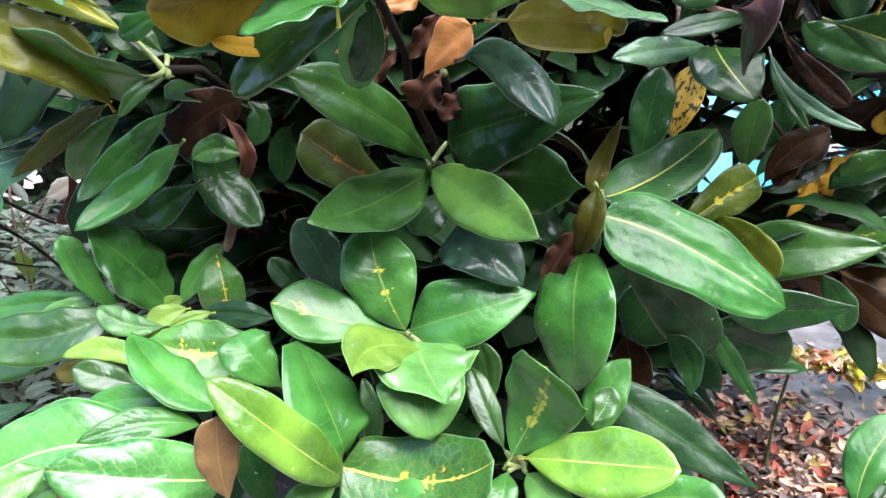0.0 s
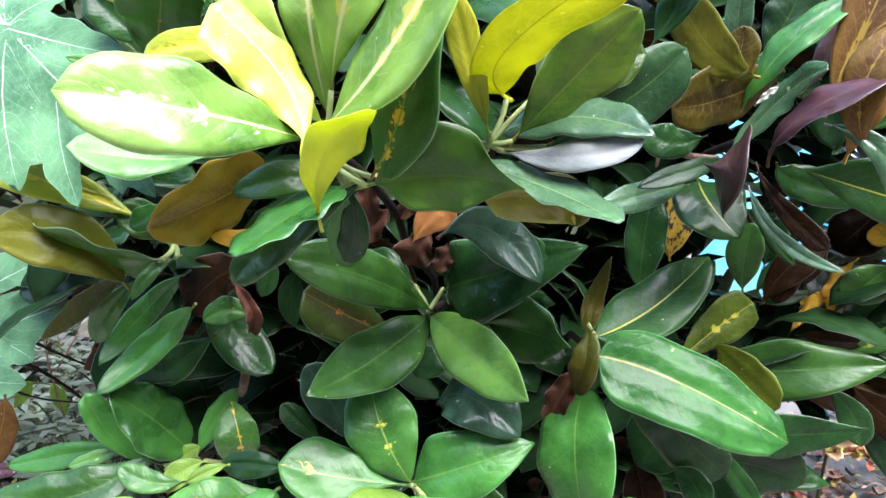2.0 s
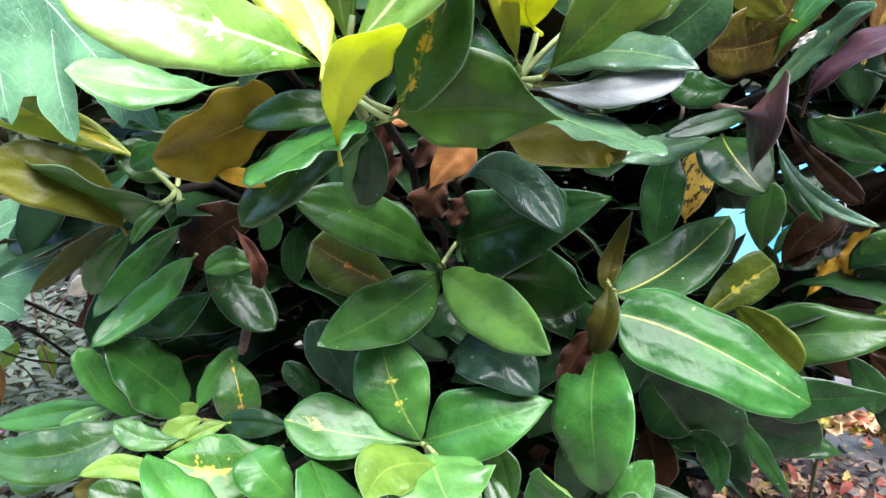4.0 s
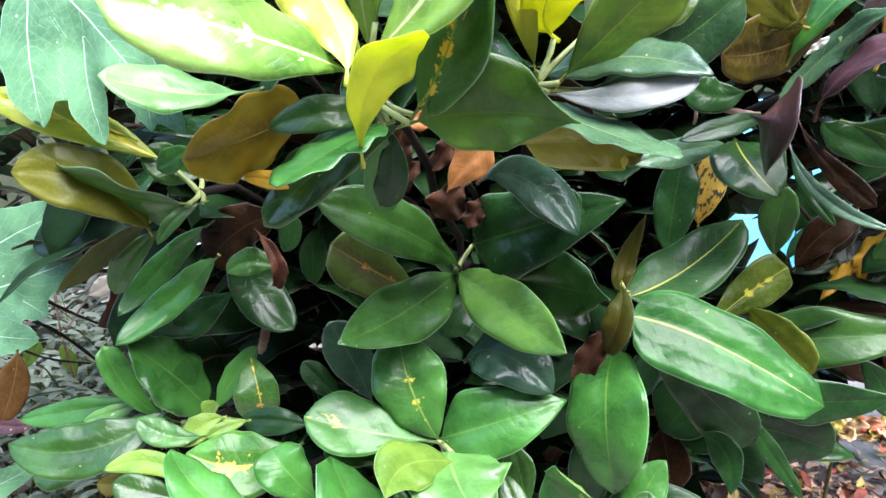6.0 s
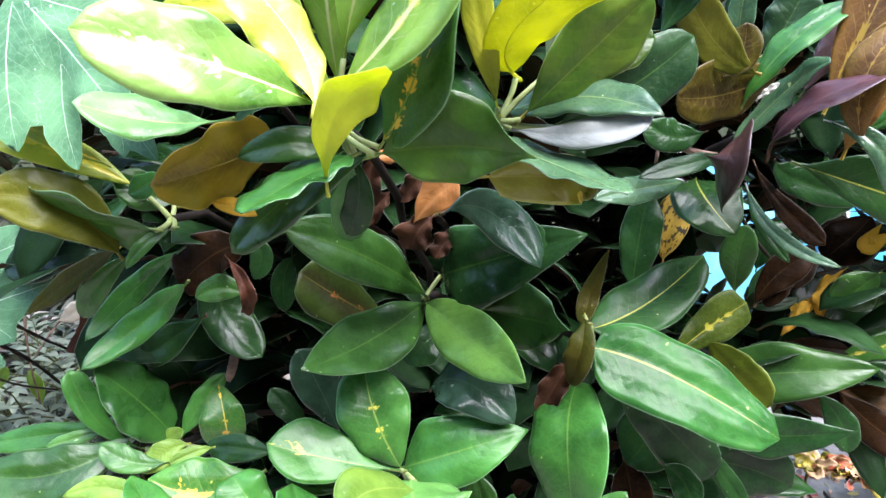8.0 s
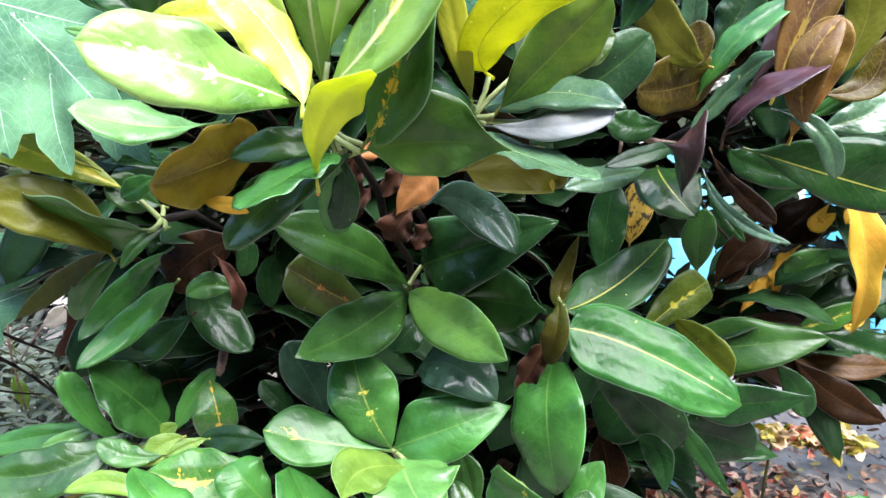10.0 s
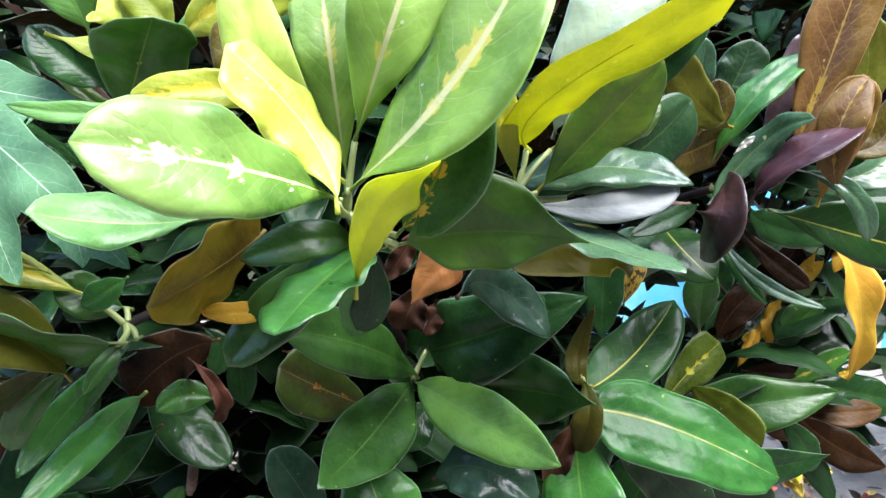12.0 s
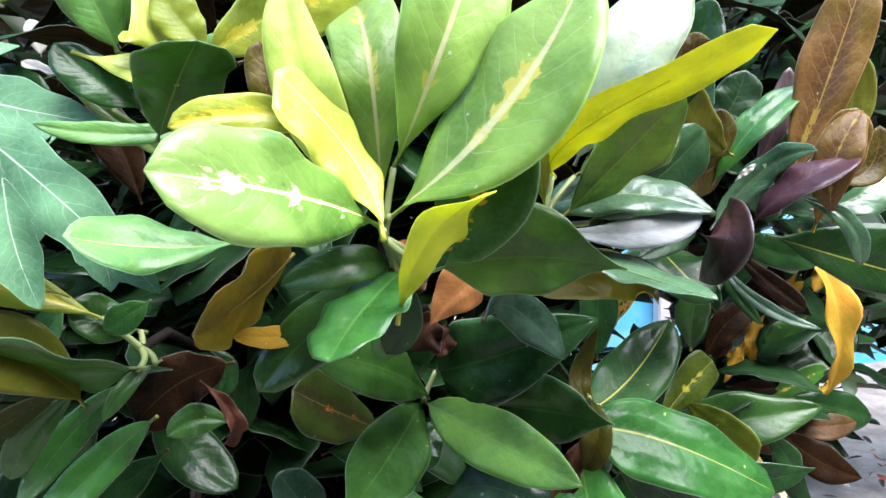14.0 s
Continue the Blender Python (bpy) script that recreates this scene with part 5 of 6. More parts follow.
leaf(twig, "gb", (0.077, 0.47, 0.519), (0.072, 0.451, 0.514), (0.067, 0.433, 0.502), 0.027, (0.009, -0.4, 0.917))

twig = twig_at((-0.173, 0.537, 0.546))
leaf(twig, "vs", (-0.1371, 0.5547, 0.5946), (-0.1868, 0.5384, 0.5806), (-0.2396, 0.5413, 0.5918), 0.0653, (0.206, -0.705, 0.678), p=0.87, q=0.66, skew=0.003)
leaf(twig, "gb", (-0.115, 0.521, 0.557), (-0.137, 0.514, 0.59), (-0.156, 0.526, 0.606), 0.0470, (0.451, -0.767, 0.455), q=0.4)
leaf(twig, "gb", (-0.1527, 0.4757, 0.5618), (-0.2032, 0.4873, 0.5873), (-0.2409, 0.5162, 0.6101), 0.0468, (0.64, -0.383, 0.665), p=0.68, q=0.78, skew=0.031)
leaf(twig, "yg", (-0.2316, 0.5385, 0.556), (-0.2763, 0.5479, 0.5765), (-0.3258, 0.548, 0.5675), 0.0228, (-0.101, -0.717, 0.69), p=0.82, q=0.73, skew=-0.0)
leaf(twig, "gl", (-0.2393, 0.5808, 0.5862), (-0.275, 0.5773, 0.5874), (-0.3071, 0.5854, 0.601), 0.0267, (0.123, -0.689, 0.714), p=0.96, q=0.63, skew=-0.0)
leaf(twig, "yg", (-0.224, 0.596, 0.598), (-0.245, 0.587, 0.592), (-0.264, 0.577, 0.576), 0.026, (0.112, -0.846, 0.522))
leaf(twig, "gd", (-0.14, 0.595, 0.59), (-0.174, 0.599, 0.593), (-0.212, 0.604, 0.591), 0.029, (-0.085, -0.732, 0.676))
leaf(twig, "yg", (-0.2, 0.595, 0.595), (-0.219, 0.588, 0.592), (-0.239, 0.58, 0.584), 0.014, (0.138, -0.793, 0.594))
leaf(twig, "gm", (-0.247, 0.536, 0.547), (-0.277, 0.531, 0.556), (-0.307, 0.531, 0.567), 0.032, (0.295, -0.651, 0.699))
leaf(twig, "oo", (-0.291, 0.558, 0.553), (-0.316, 0.556, 0.55), (-0.339, 0.555, 0.548), 0.023, (-0.029, -0.733, 0.679))
leaf(twig, "gb", (-0.188, 0.498, 0.555), (-0.235, 0.496, 0.56), (-0.281, 0.493, 0.548), 0.026, (-0.017, -0.703, 0.711))
leaf(twig, "ge", (-0.1999, 0.4573, 0.5312), (-0.2712, 0.4491, 0.5429), (-0.3373, 0.4284, 0.5184), 0.0707, (0.114, -0.661, 0.741), p=0.69, q=0.74, skew=0.094)
leaf(twig, "gb", (-0.1707, 0.4764, 0.5482), (-0.2068, 0.4519, 0.5643), (-0.2491, 0.4298, 0.5607), 0.0269, (0.387, -0.586, 0.712), p=0.77, q=0.82, skew=-0.0)
leaf(twig, "ge", (-0.1403, 0.4369, 0.5274), (-0.1852, 0.4036, 0.5507), (-0.25, 0.3903, 0.5657), 0.0595, (0.528, -0.584, 0.617), p=0.59, q=0.68, skew=0.024)
leaf(twig, "gl", (-0.243, 0.386, 0.572), (-0.256, 0.373, 0.57), (-0.276, 0.362, 0.565), 0.027, (0.319, -0.63, 0.708))
leaf(twig, "gl", (-0.231, 0.392, 0.557), (-0.249, 0.388, 0.55), (-0.269, 0.385, 0.54), 0.020, (-0.142, -0.778, 0.613))
leaf(twig, "gm", (-0.2838, 0.6124, 0.6002), (-0.3517, 0.5735, 0.5744), (-0.434, 0.5734, 0.5788), 0.0567, (0.159, -0.708, 0.688), p=0.86, q=0.71, skew=-0.0)
leaf(twig, "gb", (-0.334, 0.664, 0.58), (-0.405, 0.653, 0.573), (-0.478, 0.649, 0.563), 0.030, (0.002, -0.756, 0.655))
leaf(twig, "gl", (-0.328, 0.646, 0.589), (-0.359, 0.635, 0.582), (-0.391, 0.627, 0.574), 0.017, (0.093, -0.79, 0.606))
leaf(twig, "pu", (-0.497, 0.701, 0.529), (-0.529, 0.696, 0.527), (-0.57, 0.697, 0.534), 0.021, (0.087, -0.677, 0.731))
leaf(twig, "bo", (-0.522, 0.721, 0.613), (-0.525, 0.709, 0.575), (-0.543, 0.698, 0.53), 0.0400, (0.442, -0.886, 0.14))
leaf(twig, "gm", (-0.36, 0.631, 0.542), (-0.413, 0.62, 0.522), (-0.45, 0.618, 0.516), 0.038, (-0.068, -0.779, 0.623))

twig = twig_at((-0.254, 0.644, 0.571))
leaf(twig, "gt", (-0.2636, 0.6471, 0.5775), (-0.2877, 0.6277, 0.6269), (-0.3165, 0.6041, 0.6704), 0.0753, (0.66, -0.384, 0.646), p=0.52, q=0.67, skew=-0.023)
leaf(twig, "gb", (-0.2933, 0.6421, 0.5658), (-0.3325, 0.6292, 0.6003), (-0.3628, 0.6369, 0.6547), 0.0296, (0.568, -0.682, 0.461), p=1.36, q=0.38, skew=0.094)
leaf(twig, "gb", (-0.2561, 0.6462, 0.576), (-0.2399, 0.6645, 0.6071), (-0.2181, 0.6844, 0.6346), 0.0258, (0.204, -0.862, 0.464), p=0.78, q=0.62, skew=0.001)
leaf(twig, "va", (-0.2086, 0.657, 0.5581), (-0.2041, 0.6386, 0.5986), (-0.2197, 0.6655, 0.6286), 0.0473, (0.241, -0.84, 0.487), p=0.65, q=0.72, skew=-0.141)
leaf(twig, "gd", (-0.275, 0.691, 0.556), (-0.297, 0.709, 0.596), (-0.321, 0.731, 0.635), 0.058, (0.385, -0.717, 0.582))
leaf(twig, "gd", (-0.264, 0.713, 0.558), (-0.286, 0.73, 0.592), (-0.28, 0.751, 0.625), 0.059, (0.367, -0.77, 0.522))
leaf(twig, "gy", (-0.199, 0.737, 0.558), (-0.218, 0.735, 0.556), (-0.236, 0.731, 0.543), 0.014, (-0.098, -0.818, 0.566))
leaf(twig, "yg", (-0.284, 0.632, 0.57), (-0.266, 0.635, 0.581), (-0.249, 0.639, 0.589), 0.018, (-0.106, -0.852, 0.512))
# three white blades added in place of bright sky and ground gaps
leaf(twig, "wh", (-0.38, 0.987, 1.082), (-0.383, 0.99, 1.103), (-0.391, 0.996, 1.126), 0.025, (0.278, -0.924, 0.263))
leaf(twig, "wh", (-0.361, 0.98, 1.06), (-0.384, 0.984, 1.067), (-0.403, 0.99, 1.076), 0.019, (-0.069, -0.909, 0.412))
leaf(twig, "wh", (-0.5344, 0.8905, 0.6238), (-0.5131, 0.8928, 0.6344), (-0.4961, 0.899, 0.6503), 0.0273, (0.232, -0.96, 0.156), p=0.89, q=0.66, skew=0.0)
leaf(twig, "yg", (-0.575, 0.894, 0.494), (-0.582, 0.898, 0.519), (-0.597, 0.905, 0.543), 0.020, (0.556, -0.719, 0.418))
leaf(twig, "yg", (-0.654, 0.892, 0.508), (-0.64, 0.897, 0.528), (-0.628, 0.904, 0.548), 0.022, (0.237, -0.96, 0.146))
side_stem(twig, dark_bark, (-0.57, 0.835, 0.645), (-0.532, 0.834, 0.623), (-0.478, 0.815, 0.611), 0.0026)
side_stem(twig, dark_bark, (-0.588, 0.846, 0.602), (-0.532, 0.827, 0.585), (-0.473, 0.805, 0.554), 0.0028)
side_stem(twig, pink_bark, (-0.578, 0.9, 0.667), (-0.582, 0.888, 0.603), (-0.562, 0.871, 0.506), 0.002)
side_stem(twig, pink_bark, (-0.516, 0.921, 0.648), (-0.55, 0.912, 0.612), (-0.57, 0.882, 0.571), 0.0018)
side_stem(twig, dark_bark, (-0.652, 0.875, 0.564), (-0.611, 0.873, 0.539), (-0.526, 0.859, 0.534), 0.002)

twig = twig_at((0.014, 0.64, 0.819))
leaf(twig, "do", (0.0391, 0.572, 0.8621), (0.0178, 0.5766, 0.8446), (-0.0015, 0.5831, 0.8187), 0.0410, (-0.506, -0.855, 0.112), p=0.61, q=1.29, skew=0.004)
leaf(twig, "dr", (0.0147, 0.6187, 0.8202), (0.0006, 0.6114, 0.8067), (-0.0064, 0.6135, 0.7887), 0.0377, (-0.033, -0.922, 0.387), fold=0.6, wave=0.3, p=1.01, q=0.55, skew=-0.008)
leaf(twig, "dr", (-0.029, 0.643, 0.841), (-0.046, 0.635, 0.821), (-0.074, 0.632, 0.811), 0.028, (-0.039, -0.922, 0.384), fold=0.6, wave=0.3)
leaf(twig, "do", (-0.037, 0.625, 0.856), (-0.048, 0.621, 0.846), (-0.08, 0.617, 0.836), 0.017, (-0.013, -0.914, 0.405))
leaf(twig, "dr", (0.041, 0.639, 0.807), (0.025, 0.633, 0.792), (0.014, 0.63, 0.776), 0.022, (-0.103, -0.919, 0.382), fold=0.6, wave=0.3)
leaf(twig, "dr", (-0.037, 0.613, 0.876), (-0.043, 0.613, 0.855), (-0.039, 0.614, 0.829), 0.024, (0.138, -0.99, -0.031), fold=0.7, wave=0.3)
leaf(twig, "dr", (0.009, 0.626, 0.874), (0, 0.626, 0.853), (-0.019, 0.627, 0.832), 0.022, (-0.16, -0.982, 0.099), fold=0.7, wave=0.3)
leaf(twig, "do", (-0.006, 0.617, 0.886), (-0.019, 0.614, 0.878), (-0.037, 0.613, 0.876), 0.018, (0.009, -0.928, 0.374), wave=0.2)
leaf(twig, "gd", (-0.1864, 0.695, 0.7845), (-0.1747, 0.692, 0.7662), (-0.181, 0.6864, 0.7394), 0.0251, (0.325, -0.923, 0.206))
leaf(twig, "gd", (-0.1493, 0.7337, 0.7561), (-0.161, 0.7271, 0.7315), (-0.1588, 0.7214, 0.6931), 0.0305, (0.194, -0.968, 0.162))
leaf(twig, "rb", (-0.116, 0.706, 0.751), (-0.101, 0.705, 0.742), (-0.092, 0.703, 0.727), 0.015, (0.314, -0.858, 0.407), fold=0.6, wave=0.3)
leaf(twig, "yd", (0.5013, 0.7582, 0.8443), (0.5155, 0.705, 0.7436), (0.5166, 0.7192, 0.6397), 0.0439, (-0.009, -0.987, 0.161), fold=0.6, wave=0.16, p=0.7, q=1.0, skew=0.002)
leaf(twig, "yd", (0.554, 0.75, 0.797), (0.532, 0.747, 0.793), (0.512, 0.742, 0.768), 0.023, (-0.361, -0.636, 0.682), q=0.8, wave=0.4)
leaf(twig, "yd", (0.545, 0.732, 0.676), (0.529, 0.729, 0.65), (0.516, 0.732, 0.648), 0.011, (-0.574, -0.595, 0.563), wave=0.3)
leaf(twig, "yd", (0.487, 0.79, 0.734), (0.457, 0.776, 0.708), (0.452, 0.766, 0.676), 0.018, (-0.387, -0.75, 0.536), q=0.8, wave=0.5)
leaf(twig, "yd", (0.451, 0.782, 0.706), (0.428, 0.769, 0.683), (0.404, 0.759, 0.659), 0.014, (-0.288, -0.718, 0.634), q=0.9, wave=0.5)
leaf(twig, "yd", (0.458, 0.782, 0.706), (0.438, 0.777, 0.69), (0.419, 0.776, 0.687), 0.015, (-0.185, -0.74, 0.647), wave=0.4)
leaf(twig, "wh", (0.492, 0.818, 0.667), (0.478, 0.814, 0.654), (0.465, 0.813, 0.651), 0.010, (-0.25, -0.721, 0.646))
leaf(twig, "yd", (0.503, 0.758, 0.794), (0.487, 0.757, 0.768), (0.508, 0.755, 0.78), 0.021, (-0.424, -0.904, 0.044))

papaya = papaya_plant()
twig = palm_leaf(papaya)
lobe(twig, "pp", (-0.3427, 0.5954, 1.016), (-0.3332, 0.5581, 0.949), (-0.3145, 0.5321, 0.8843), 0.049, (0.155, -0.868, 0.472), p=0.95, q=0.8)
lobe(twig, "pp", (-0.3427, 0.5954, 1.016), (-0.2631, 0.5483, 0.9499), (-0.1905, 0.5099, 0.8786), 0.041, (0.155, -0.868, 0.472), p=0.6, q=0.75)
lobe(twig, "pp", (-0.2888, 0.5691, 0.9626), (-0.2826, 0.5503, 0.914), (-0.2666, 0.533, 0.8692), 0.035, (0.155, -0.868, 0.472), p=0.7, q=0.8)
lobe(twig, "pp", (-0.3427, 0.5954, 1.016), (-0.2945, 0.5862, 1.0018), (-0.2236, 0.5682, 0.9858), 0.044, (0.155, -0.868, 0.472), p=0.6, q=0.8)
lobe(twig, "pp", (-0.3427, 0.5954, 1.016), (-0.3218, 0.6053, 1.0331), (-0.2841, 0.6101, 1.0433), 0.025, (0.155, -0.868, 0.472), p=0.5, q=0.9)
lobe(twig, "pp", (-0.3427, 0.5954, 1.016), (-0.3816, 0.6177, 1.042), (-0.4327, 0.6408, 1.0777), 0.046, (0.155, -0.868, 0.472), p=0.8, q=0.8)
lobe(twig, "pp", (-0.3427, 0.5954, 1.016), (-0.3581, 0.6333, 1.0613), (-0.3537, 0.6636, 1.113), 0.042, (0.155, -0.868, 0.472), p=0.8, q=0.8)
lobe(twig, "pp", (-0.2506, 0.5369, 0.9382), (-0.2276, 0.5276, 0.9066), (-0.2206, 0.5181, 0.8802), 0.028, (0.155, -0.868, 0.472), p=0.5, q=0.8)
finish_palm(twig)
twig = palm_leaf(papaya)
lobe(twig, "pp", (-0.6978, 0.7791, 0.6373), (-0.5833, 0.7893, 0.7196), (-0.4765, 0.7985, 0.7651), 0.087, (0.181, -0.843, 0.507), p=0.55, q=0.8)
lobe(twig, "pp", (-0.6978, 0.7791, 0.6373), (-0.5585, 0.7696, 0.6779), (-0.4356, 0.7797, 0.7203), 0.085, (0.181, -0.843, 0.507), p=0.6, q=0.8)
lobe(twig, "pp", (-0.6978, 0.7791, 0.6373), (-0.5944, 0.7456, 0.6263), (-0.5021, 0.7337, 0.6222), 0.060, (0.181, -0.843, 0.507), p=0.55, q=0.7)
lobe(twig, "pp", (-0.6978, 0.7791, 0.6373), (-0.6566, 0.8082, 0.7224), (-0.6005, 0.8387, 0.8071), 0.082, (0.181, -0.843, 0.507), p=0.6, q=0.8)
lobe(twig, "pp", (-0.6978, 0.7791, 0.6373), (-0.6729, 0.7241, 0.5819), (-0.6212, 0.6827, 0.5269), 0.064, (0.181, -0.843, 0.507), p=0.7, q=0.8)
lobe(twig, "pp", (-0.6978, 0.7791, 0.6373), (-0.7671, 0.8121, 0.706), (-0.7986, 0.8421, 0.7861), 0.077, (0.181, -0.843, 0.507), p=0.7, q=0.8)
lobe(twig, "pp", (-0.5871, 0.7701, 0.6723), (-0.5338, 0.762, 0.6601), (-0.4991, 0.7506, 0.6434), 0.043, (0.181, -0.843, 0.507), p=0.5, q=0.7)
finish_palm(twig)
twig = palm_leaf(papaya)
lobe(twig, "pp", (-0.6641, 0.6544, 0.4088), (-0.5558, 0.66, 0.4591), (-0.4666, 0.6624, 0.5062), 0.045, (0.077, -0.698, 0.712), p=0.55, q=1.0)
lobe(twig, "pp", (-0.6641, 0.6544, 0.4088), (-0.6076, 0.664, 0.4567), (-0.5557, 0.67, 0.4939), 0.041, (0.077, -0.698, 0.712), p=0.6, q=1.0)
lobe(twig, "pp", (-0.6641, 0.6544, 0.4088), (-0.532, 0.643, 0.4274), (-0.4292, 0.6423, 0.458), 0.039, (0.077, -0.698, 0.712), p=0.55, q=1.0)
lobe(twig, "pp", (-0.6641, 0.6544, 0.4088), (-0.6792, 0.6771, 0.4572), (-0.6649, 0.6962, 0.518), 0.050, (0.077, -0.698, 0.712), p=0.7, q=0.9)
finish_palm(twig)

seedling()


# ---- inner foliage: leaves on short side branches, the inner shade put into their colour ----
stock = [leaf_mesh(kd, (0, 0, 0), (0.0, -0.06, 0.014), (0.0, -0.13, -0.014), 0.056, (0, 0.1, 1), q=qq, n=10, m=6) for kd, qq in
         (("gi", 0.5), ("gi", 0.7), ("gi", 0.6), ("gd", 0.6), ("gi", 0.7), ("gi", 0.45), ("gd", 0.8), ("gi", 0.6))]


# narrow gaps to the low wall: where they pass the shrub, and where they meet the wall
LANES = ((0.26, 0.741, 0.824, 0.365), (0.377, 0.726, 1.126, 0.326), (0.351, 0.697, 1.059, 0.249), (0.323, 0.68, 0.986, 0.207), (0.35, 0.728, 0.806, 0.404), (0.464, 0.668, 1.096, 0.252), (0.514, 0.769, 1.223, 0.508), (0.348, 0.732, 0.79, 0.399), (0.433, 0.686, 1.001, 0.282), (0.504, 0.775, 1.179, 0.506), (0.359, 0.797, 0.817, 0.595))


def open_view(x, y, z):
    """True in the clear lanes through the shrub: narrow ones to the low wall, and past its flanks to the earth."""
    for x0, z0, x1, z1 in LANES:
        s = (y - 0.9) / 1.35
        if math.hypot(x - x0 - (x1 - x0) * s, z - z0 - (z1 - z0) * s) < 0.042:
            return True
    return (x > 0.4 + (y - 0.9) * 0.3 and z < 0.46 - (y - 0.9) * 0.4) or (x < -0.42 - (y - 0.9) * 0.5 and z < 0.68)


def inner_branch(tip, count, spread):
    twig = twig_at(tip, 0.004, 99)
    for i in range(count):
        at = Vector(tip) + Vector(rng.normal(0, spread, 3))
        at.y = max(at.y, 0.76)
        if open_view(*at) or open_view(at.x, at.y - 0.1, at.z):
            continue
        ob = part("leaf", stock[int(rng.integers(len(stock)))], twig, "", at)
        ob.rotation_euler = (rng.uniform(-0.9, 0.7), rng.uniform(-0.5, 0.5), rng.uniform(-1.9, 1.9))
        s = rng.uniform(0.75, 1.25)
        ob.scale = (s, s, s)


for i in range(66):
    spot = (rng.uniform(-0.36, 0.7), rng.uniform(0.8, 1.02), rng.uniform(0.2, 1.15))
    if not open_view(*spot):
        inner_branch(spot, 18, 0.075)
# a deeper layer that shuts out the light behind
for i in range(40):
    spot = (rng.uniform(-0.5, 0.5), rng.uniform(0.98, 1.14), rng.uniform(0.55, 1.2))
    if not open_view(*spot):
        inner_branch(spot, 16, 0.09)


# ---- far side: a pale blue wall with white pillars, and foliage added to darken gaps ----
def box_mesh(name, lo, hi, mat, bevel=0.006):
    bm = bmesh.new()
    bmesh.ops.create_cube(bm, size=1.0)
    for v in bm.verts:
        v.co = Vector([l + (h - l) * (c + 0.5) for l, h, c in zip(lo, hi, v.co)])
    bmesh.ops.bevel(bm, geom=bm.edges[:], offset=bevel, segments=2, affect="EDGES")
    me = bpy.data.meshes.new(name)
    bm.to_mesh(me)
    bm.free()
    me.materials.append(mat)
    return me


def paint_material(name, col, col2):
    mat, nt, bsdf = nodes_of(name)
    tc = nt.nodes.new("ShaderNodeTexCoord")
    a, b = grain(nt, tc.outputs["Object"], 3.0, 5.0), grain(nt, tc.outputs["Object"], 90.0, 3.0)
    c = blend(nt, ramp(nt, a, 0.35, 0.7), col, col2)
    link(nt, c, bsdf.inputs["Base Color"])
    bsdf.inputs["Roughness"].default_value = 0.7
    bumped(nt, bsdf, b, 0.3, 0.003)
    return mat


blue_paint = paint_material("blue_paint", (0.1, 0.56, 0.93), (0.32, 0.76, 0.97))
white_paint = paint_material("white_paint", (0.75, 0.7, 0.7), (0.8, 0.77, 0.76))
wall = new("wall_blue", box_mesh("wall_blue", (0.62, 2.25, -0.06), (3.2, 2.37, 0.8), blue_paint))
tagged(wall, "low pale blue painted wall behind the shrub", "wall", kind="structure")
for x in (0.7, 1.22, 1.9, 2.6):
    pillar = part("pillar", box_mesh("pillar", (x - 0.035, 2.2, -0.06), (x + 0.035, 2.247, 0.84), white_paint), wall, "white painted pillar")


def scatter_mesh(name, spots, mat, rows=4):
    """Many small bent blades in one mesh: each spot is place, turn, length, width, curl."""
    verts, faces = [], []
    for at, turn, length, width, curl in spots:
        m = Euler(turn).to_matrix()
        o = len(verts)
        for r in range(rows + 1):
            s = r / rows
            w = width * 0.5 * (s ** 0.8 * (1 - s) ** 0.6 * 1.9 + 0.03)
            h = curl * length * (s - 0.5) ** 2 * 2
            for k in (-1, 0, 1):
                verts.append(Vector(at) + m @ Vector((k * w, -s * length, h + (abs(k) * w * 0.35))))
        for r in range(rows):
            for k in (0, 1):
                a = o + r * 3 + k
                faces.append((a, a + 1, a + 4, a + 3))
    return mesh_of(name, verts, faces, [mat])


def island_material(name, stops, rough=0.5, glow=0.0):
    mat, nt, bsdf = nodes_of(name)
    geo = nt.nodes.new("ShaderNodeNewGeometry")
    cr = nt.nodes.new("ShaderNodeValToRGB")
    cr.color_ramp.interpolation = "CONSTANT"
    for i, (pos, col) in enumerate(stops):
        e = cr.color_ramp.elements[i] if i < 2 else cr.color_ramp.elements.new(pos)
        e.position, e.color = pos, (*col, 1)
    link(nt, geo.outputs["Random Per Island"], cr.inputs[0])
    tc = nt.nodes.new("ShaderNodeTexCoord")
    n = grain(nt, tc.outputs["Object"], 60.0, 4.0)
    c = blend(nt, calc(nt, "MULTIPLY", ramp(nt, n, 0.4, 0.7), 0.6), cr.outputs[0], (0.05, 0.035, 0.025))
    link(nt, c, bsdf.inputs["Base Color"])
    bsdf.inputs["Roughness"].default_value = rough
    bumped(nt, bsdf, n, 0.5, 0.002)
    return mat


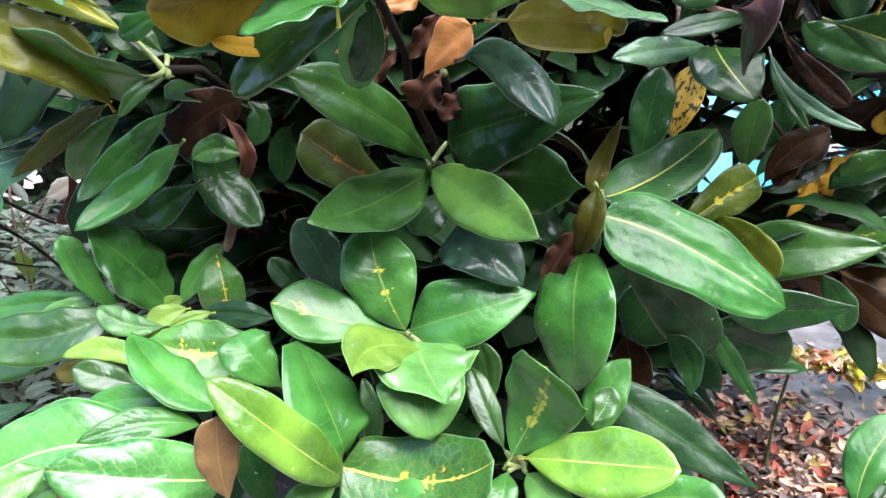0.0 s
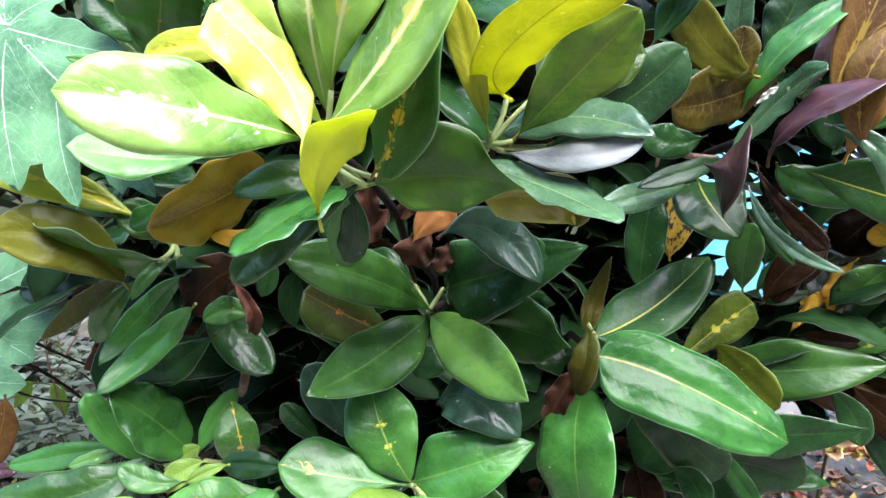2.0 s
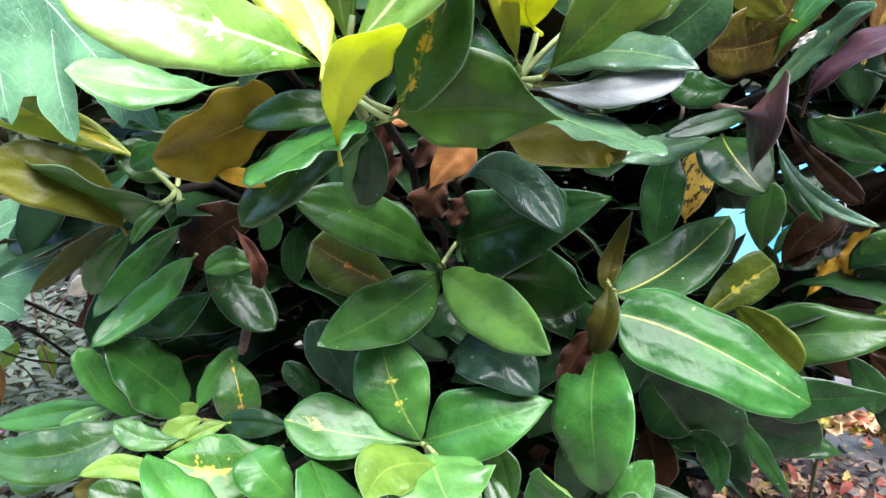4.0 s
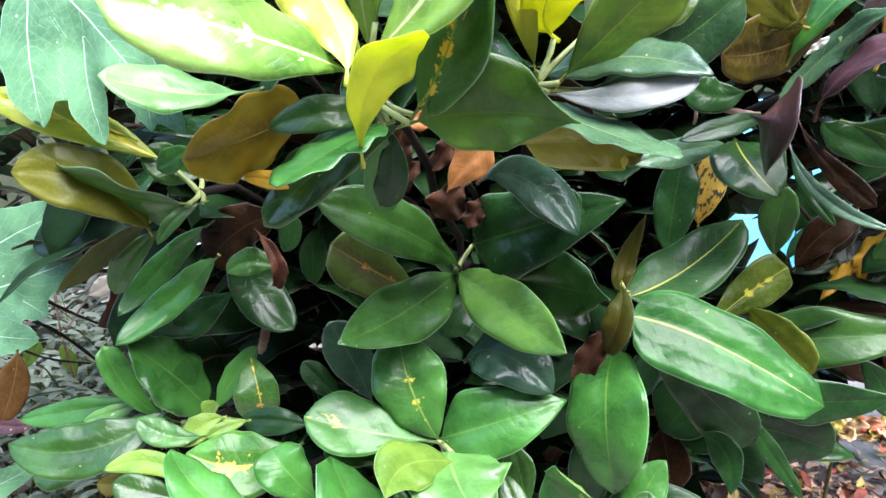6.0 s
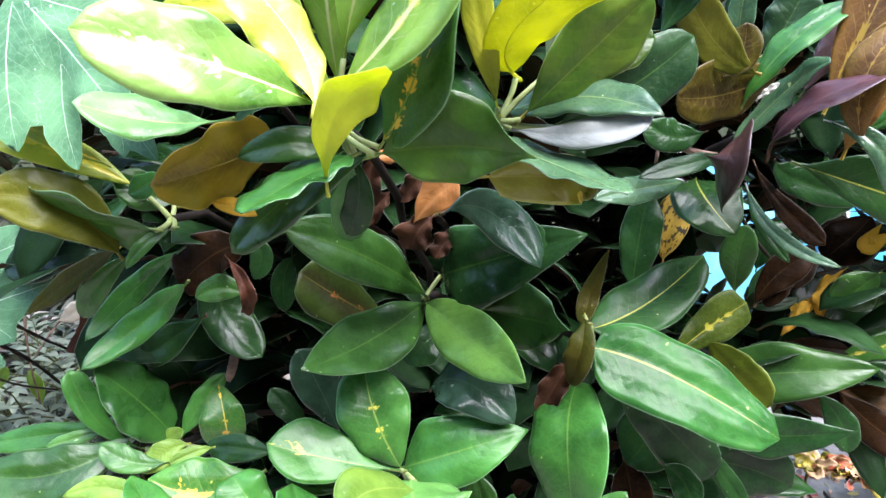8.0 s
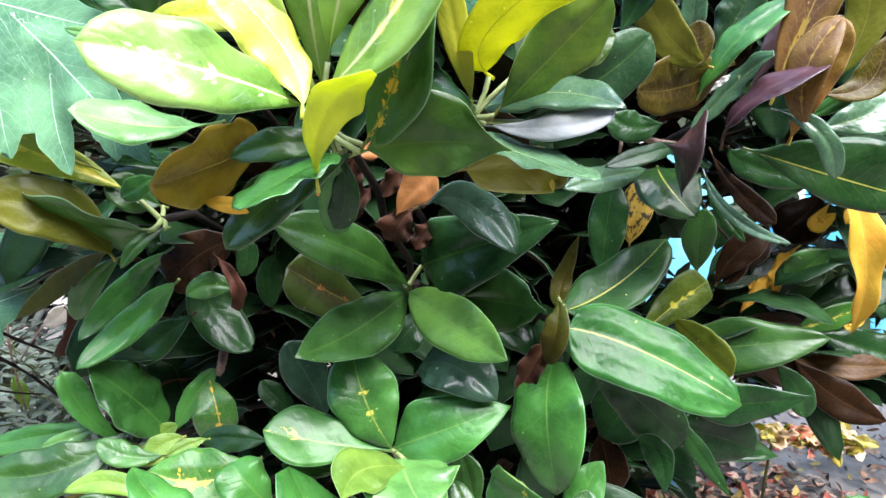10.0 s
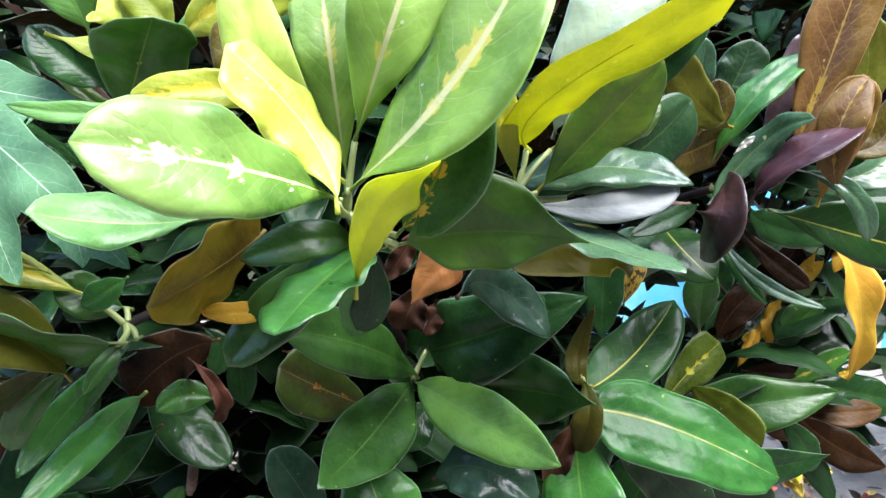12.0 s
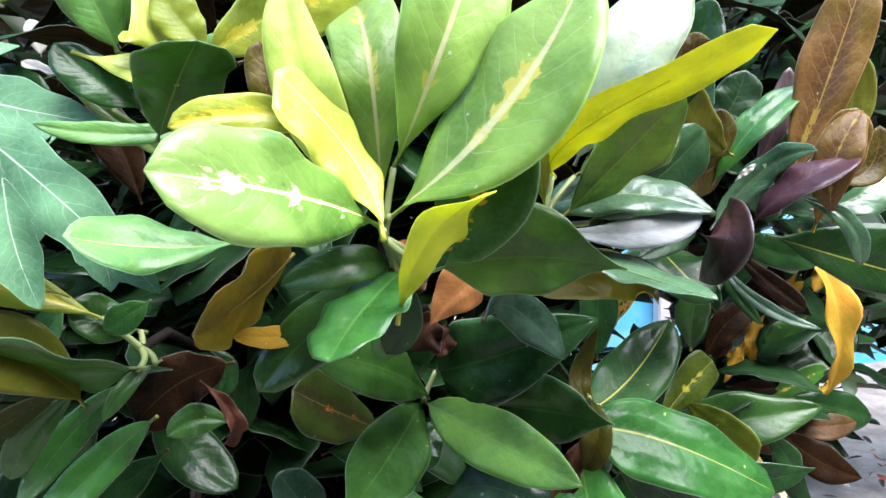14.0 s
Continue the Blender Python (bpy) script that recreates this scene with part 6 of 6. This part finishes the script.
# near-black greens: the darkness of the shrub's gaps is in these colours
gap_shade_mat = island_material("gap_shade_leaves", [(0.0, (0.012, 0.035, 0.01)), (0.4, (0.02, 0.055, 0.014)), (0.75, (0.03, 0.08, 0.02)), (0.93, (0.05, 0.025, 0.015))], 0.4)
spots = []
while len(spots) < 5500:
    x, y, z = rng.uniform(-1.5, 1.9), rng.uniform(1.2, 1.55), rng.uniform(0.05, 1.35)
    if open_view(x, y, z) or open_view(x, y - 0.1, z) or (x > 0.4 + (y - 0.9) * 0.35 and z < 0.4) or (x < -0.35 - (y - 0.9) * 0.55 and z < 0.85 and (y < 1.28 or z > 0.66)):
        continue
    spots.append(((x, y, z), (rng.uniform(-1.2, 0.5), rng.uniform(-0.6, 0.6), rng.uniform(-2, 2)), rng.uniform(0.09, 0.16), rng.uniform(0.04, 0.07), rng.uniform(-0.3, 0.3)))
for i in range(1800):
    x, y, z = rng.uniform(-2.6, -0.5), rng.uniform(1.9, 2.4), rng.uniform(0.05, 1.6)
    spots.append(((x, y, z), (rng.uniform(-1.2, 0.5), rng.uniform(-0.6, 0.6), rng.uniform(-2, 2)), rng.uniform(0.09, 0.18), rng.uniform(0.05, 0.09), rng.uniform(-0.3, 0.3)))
hedge = new("hedge", scatter_mesh("hedge", spots, gap_shade_mat))
tagged(hedge, "dense near-black green foliage added behind the shrub to darken its gaps", "hedge", kind="stuff")

# ---- feathery weeds on the open earth beside the shrub ----
weed_mat = leaf_material("weed_leaflet", (0.035, 0.065, 0.035), (0.06, 0.095, 0.055), (0.25, 0.28, 0.2), rough=0.5)

leaflet = scatter_mesh("leaflet", [((0, 0, 0), (0, 0, 0), 0.06, 0.026, -0.15)], weed_mat)


def weed(x, y, height, fronds, turn):
    """A low weed: fronds of paired leaflets from one foot."""
    plant = new("feathery_weed")
    plant.location = (x, y, ground_z(x, y))
    tagged(plant, "grey-green feathery weed with paired leaflets", "weed", "weeds beside the shrub")
    for i in range(fronds):
        a = turn + i * 6.28 / fronds + rng.uniform(-0.4, 0.4)
        reach = height * rng.uniform(0.5, 0.9)
        pts = bezier((0, 0, 0), (math.cos(a) * reach * 0.35, math.sin(a) * reach * 0.35, height * 0.75), (math.cos(a) * reach, math.sin(a) * reach, height * rng.uniform(0.6, 1.0)), 15)
        tv, tf = tube_data(pts, np.linspace(0.0022, 0.0008, 15), 5)
        stem = part("frond", mesh_of("frond", tv, tf, [green_bark]), plant, "", plant.location)
        for k in range(5, 15):
            d = Vector(pts[k] - pts[k - 1]).normalized()
            for sgn in (-1, 1):
                ob = part("leaflet", leaflet, stem, "", plant.location + Vector(pts[k]))
                ob.rotation_euler = (rng.uniform(-0.5, 0.1), rng.uniform(-0.3, 0.3), math.atan2(d.y, d.x) + math.pi / 2 + sgn * 1.15)
                ob.scale = [1.15 - k / 22] * 3


for x, y, h, n, a in ((-0.66, 1.02, 0.42, 8, 0.1), (-0.78, 1.2, 0.52, 8, 0.6), (-0.55, 1.2, 0.5, 8, 0.9), (-0.95, 1.05, 0.45, 8, 0.2), (-0.7, 1.32, 0.6, 8, 0.5), (-0.72, 1.12, 0.5, 7, 0.3), (-0.9, 1.3, 0.45, 7, 1.0), (-0.62, 1.35, 0.55, 7, 2.0), (-1.1, 1.15, 0.4, 6, 0.0), (-0.8, 0.98, 0.32, 6, 0.7)):
    weed(x, y, h, n, a)

# ---- low tangled undergrowth on the shaded earth ----
under_mat = island_material("undergrowth_leaves", [(0.0, (0.02, 0.036, 0.016)), (0.3, (0.03, 0.052, 0.022)), (0.5, (0.03, 0.022, 0.014)), (0.66, (0.1, 0.11, 0.08)), (0.78, (0.1, 0.06, 0.042)), (0.9, (0.3, 0.33, 0.1)), (0.92, (0.55, 0.55, 0.48))], 0.5)
spots = []
while len(spots) < 2600:
    x, y = rng.uniform(-1.7, -0.42), rng.uniform(1.1, 2.0)
    z = ground_z(x, y) + abs(rng.normal(0, 0.16)) * (0.4 + (y - 1.1))
    spots.append(((x, y, z + 0.01), (rng.uniform(-1.0, 0.5), rng.uniform(-0.6, 0.6), rng.uniform(0, 6.28)), rng.uniform(0.04, 0.1), rng.uniform(0.016, 0.042), rng.uniform(-0.3, 0.3)))
undergrowth = new("undergrowth", scatter_mesh("undergrowth", spots, under_mat))
tagged(undergrowth, "tangled grey-green undergrowth with small leaves on shaded earth", "undergrowth", kind="stuff")

# ---- litter on the earth ----
litter_mat = island_material("litter", [(0.0, (0.04, 0.025, 0.025)), (0.2, (0.66, 0.38, 0.26)), (0.38, (0.42, 0.09, 0.06)), (0.48, (0.2, 0.15, 0.14)), (0.58, (0.78, 0.52, 0.37)),
                                        (0.76, (0.09, 0.045, 0.035)), (0.86, (0.6, 0.45, 0.14)), (0.93, (0.3, 0.26, 0.24))], 0.6)


def litter_spots(n, cx, cy, rx, ry, size):
    out = []
    for i in range(n):
        x, y = cx + rng.normal(0, rx), cy + rng.normal(0, ry)
        k = rng.uniform(0.6, 1.5) * size
        out.append(((x, y, ground_z(x, y) + rng.uniform(0.003, 0.03)), (rng.normal(0, 0.4), rng.normal(0, 0.4), rng.uniform(0, 6.28)), k, k * rng.uniform(0.4, 0.75), rng.uniform(-0.6, 1.0)))
    return out


spots = litter_spots(2000, 0.62, 1.18, 0.2, 0.2, 0.034) + litter_spots(260, 1.0, 1.5, 0.3, 0.25, 0.03) + litter_spots(1500, -0.95, 1.35, 0.25, 0.28, 0.045) + litter_spots(250, 0.1, 1.0, 0.35, 0.2, 0.05)
litter = new("leaf_litter", scatter_mesh("leaf_litter", spots, litter_mat))
tagged(litter, "dry pink, brown and ochre leaf litter on bare earth", "leaf litter", kind="stuff")
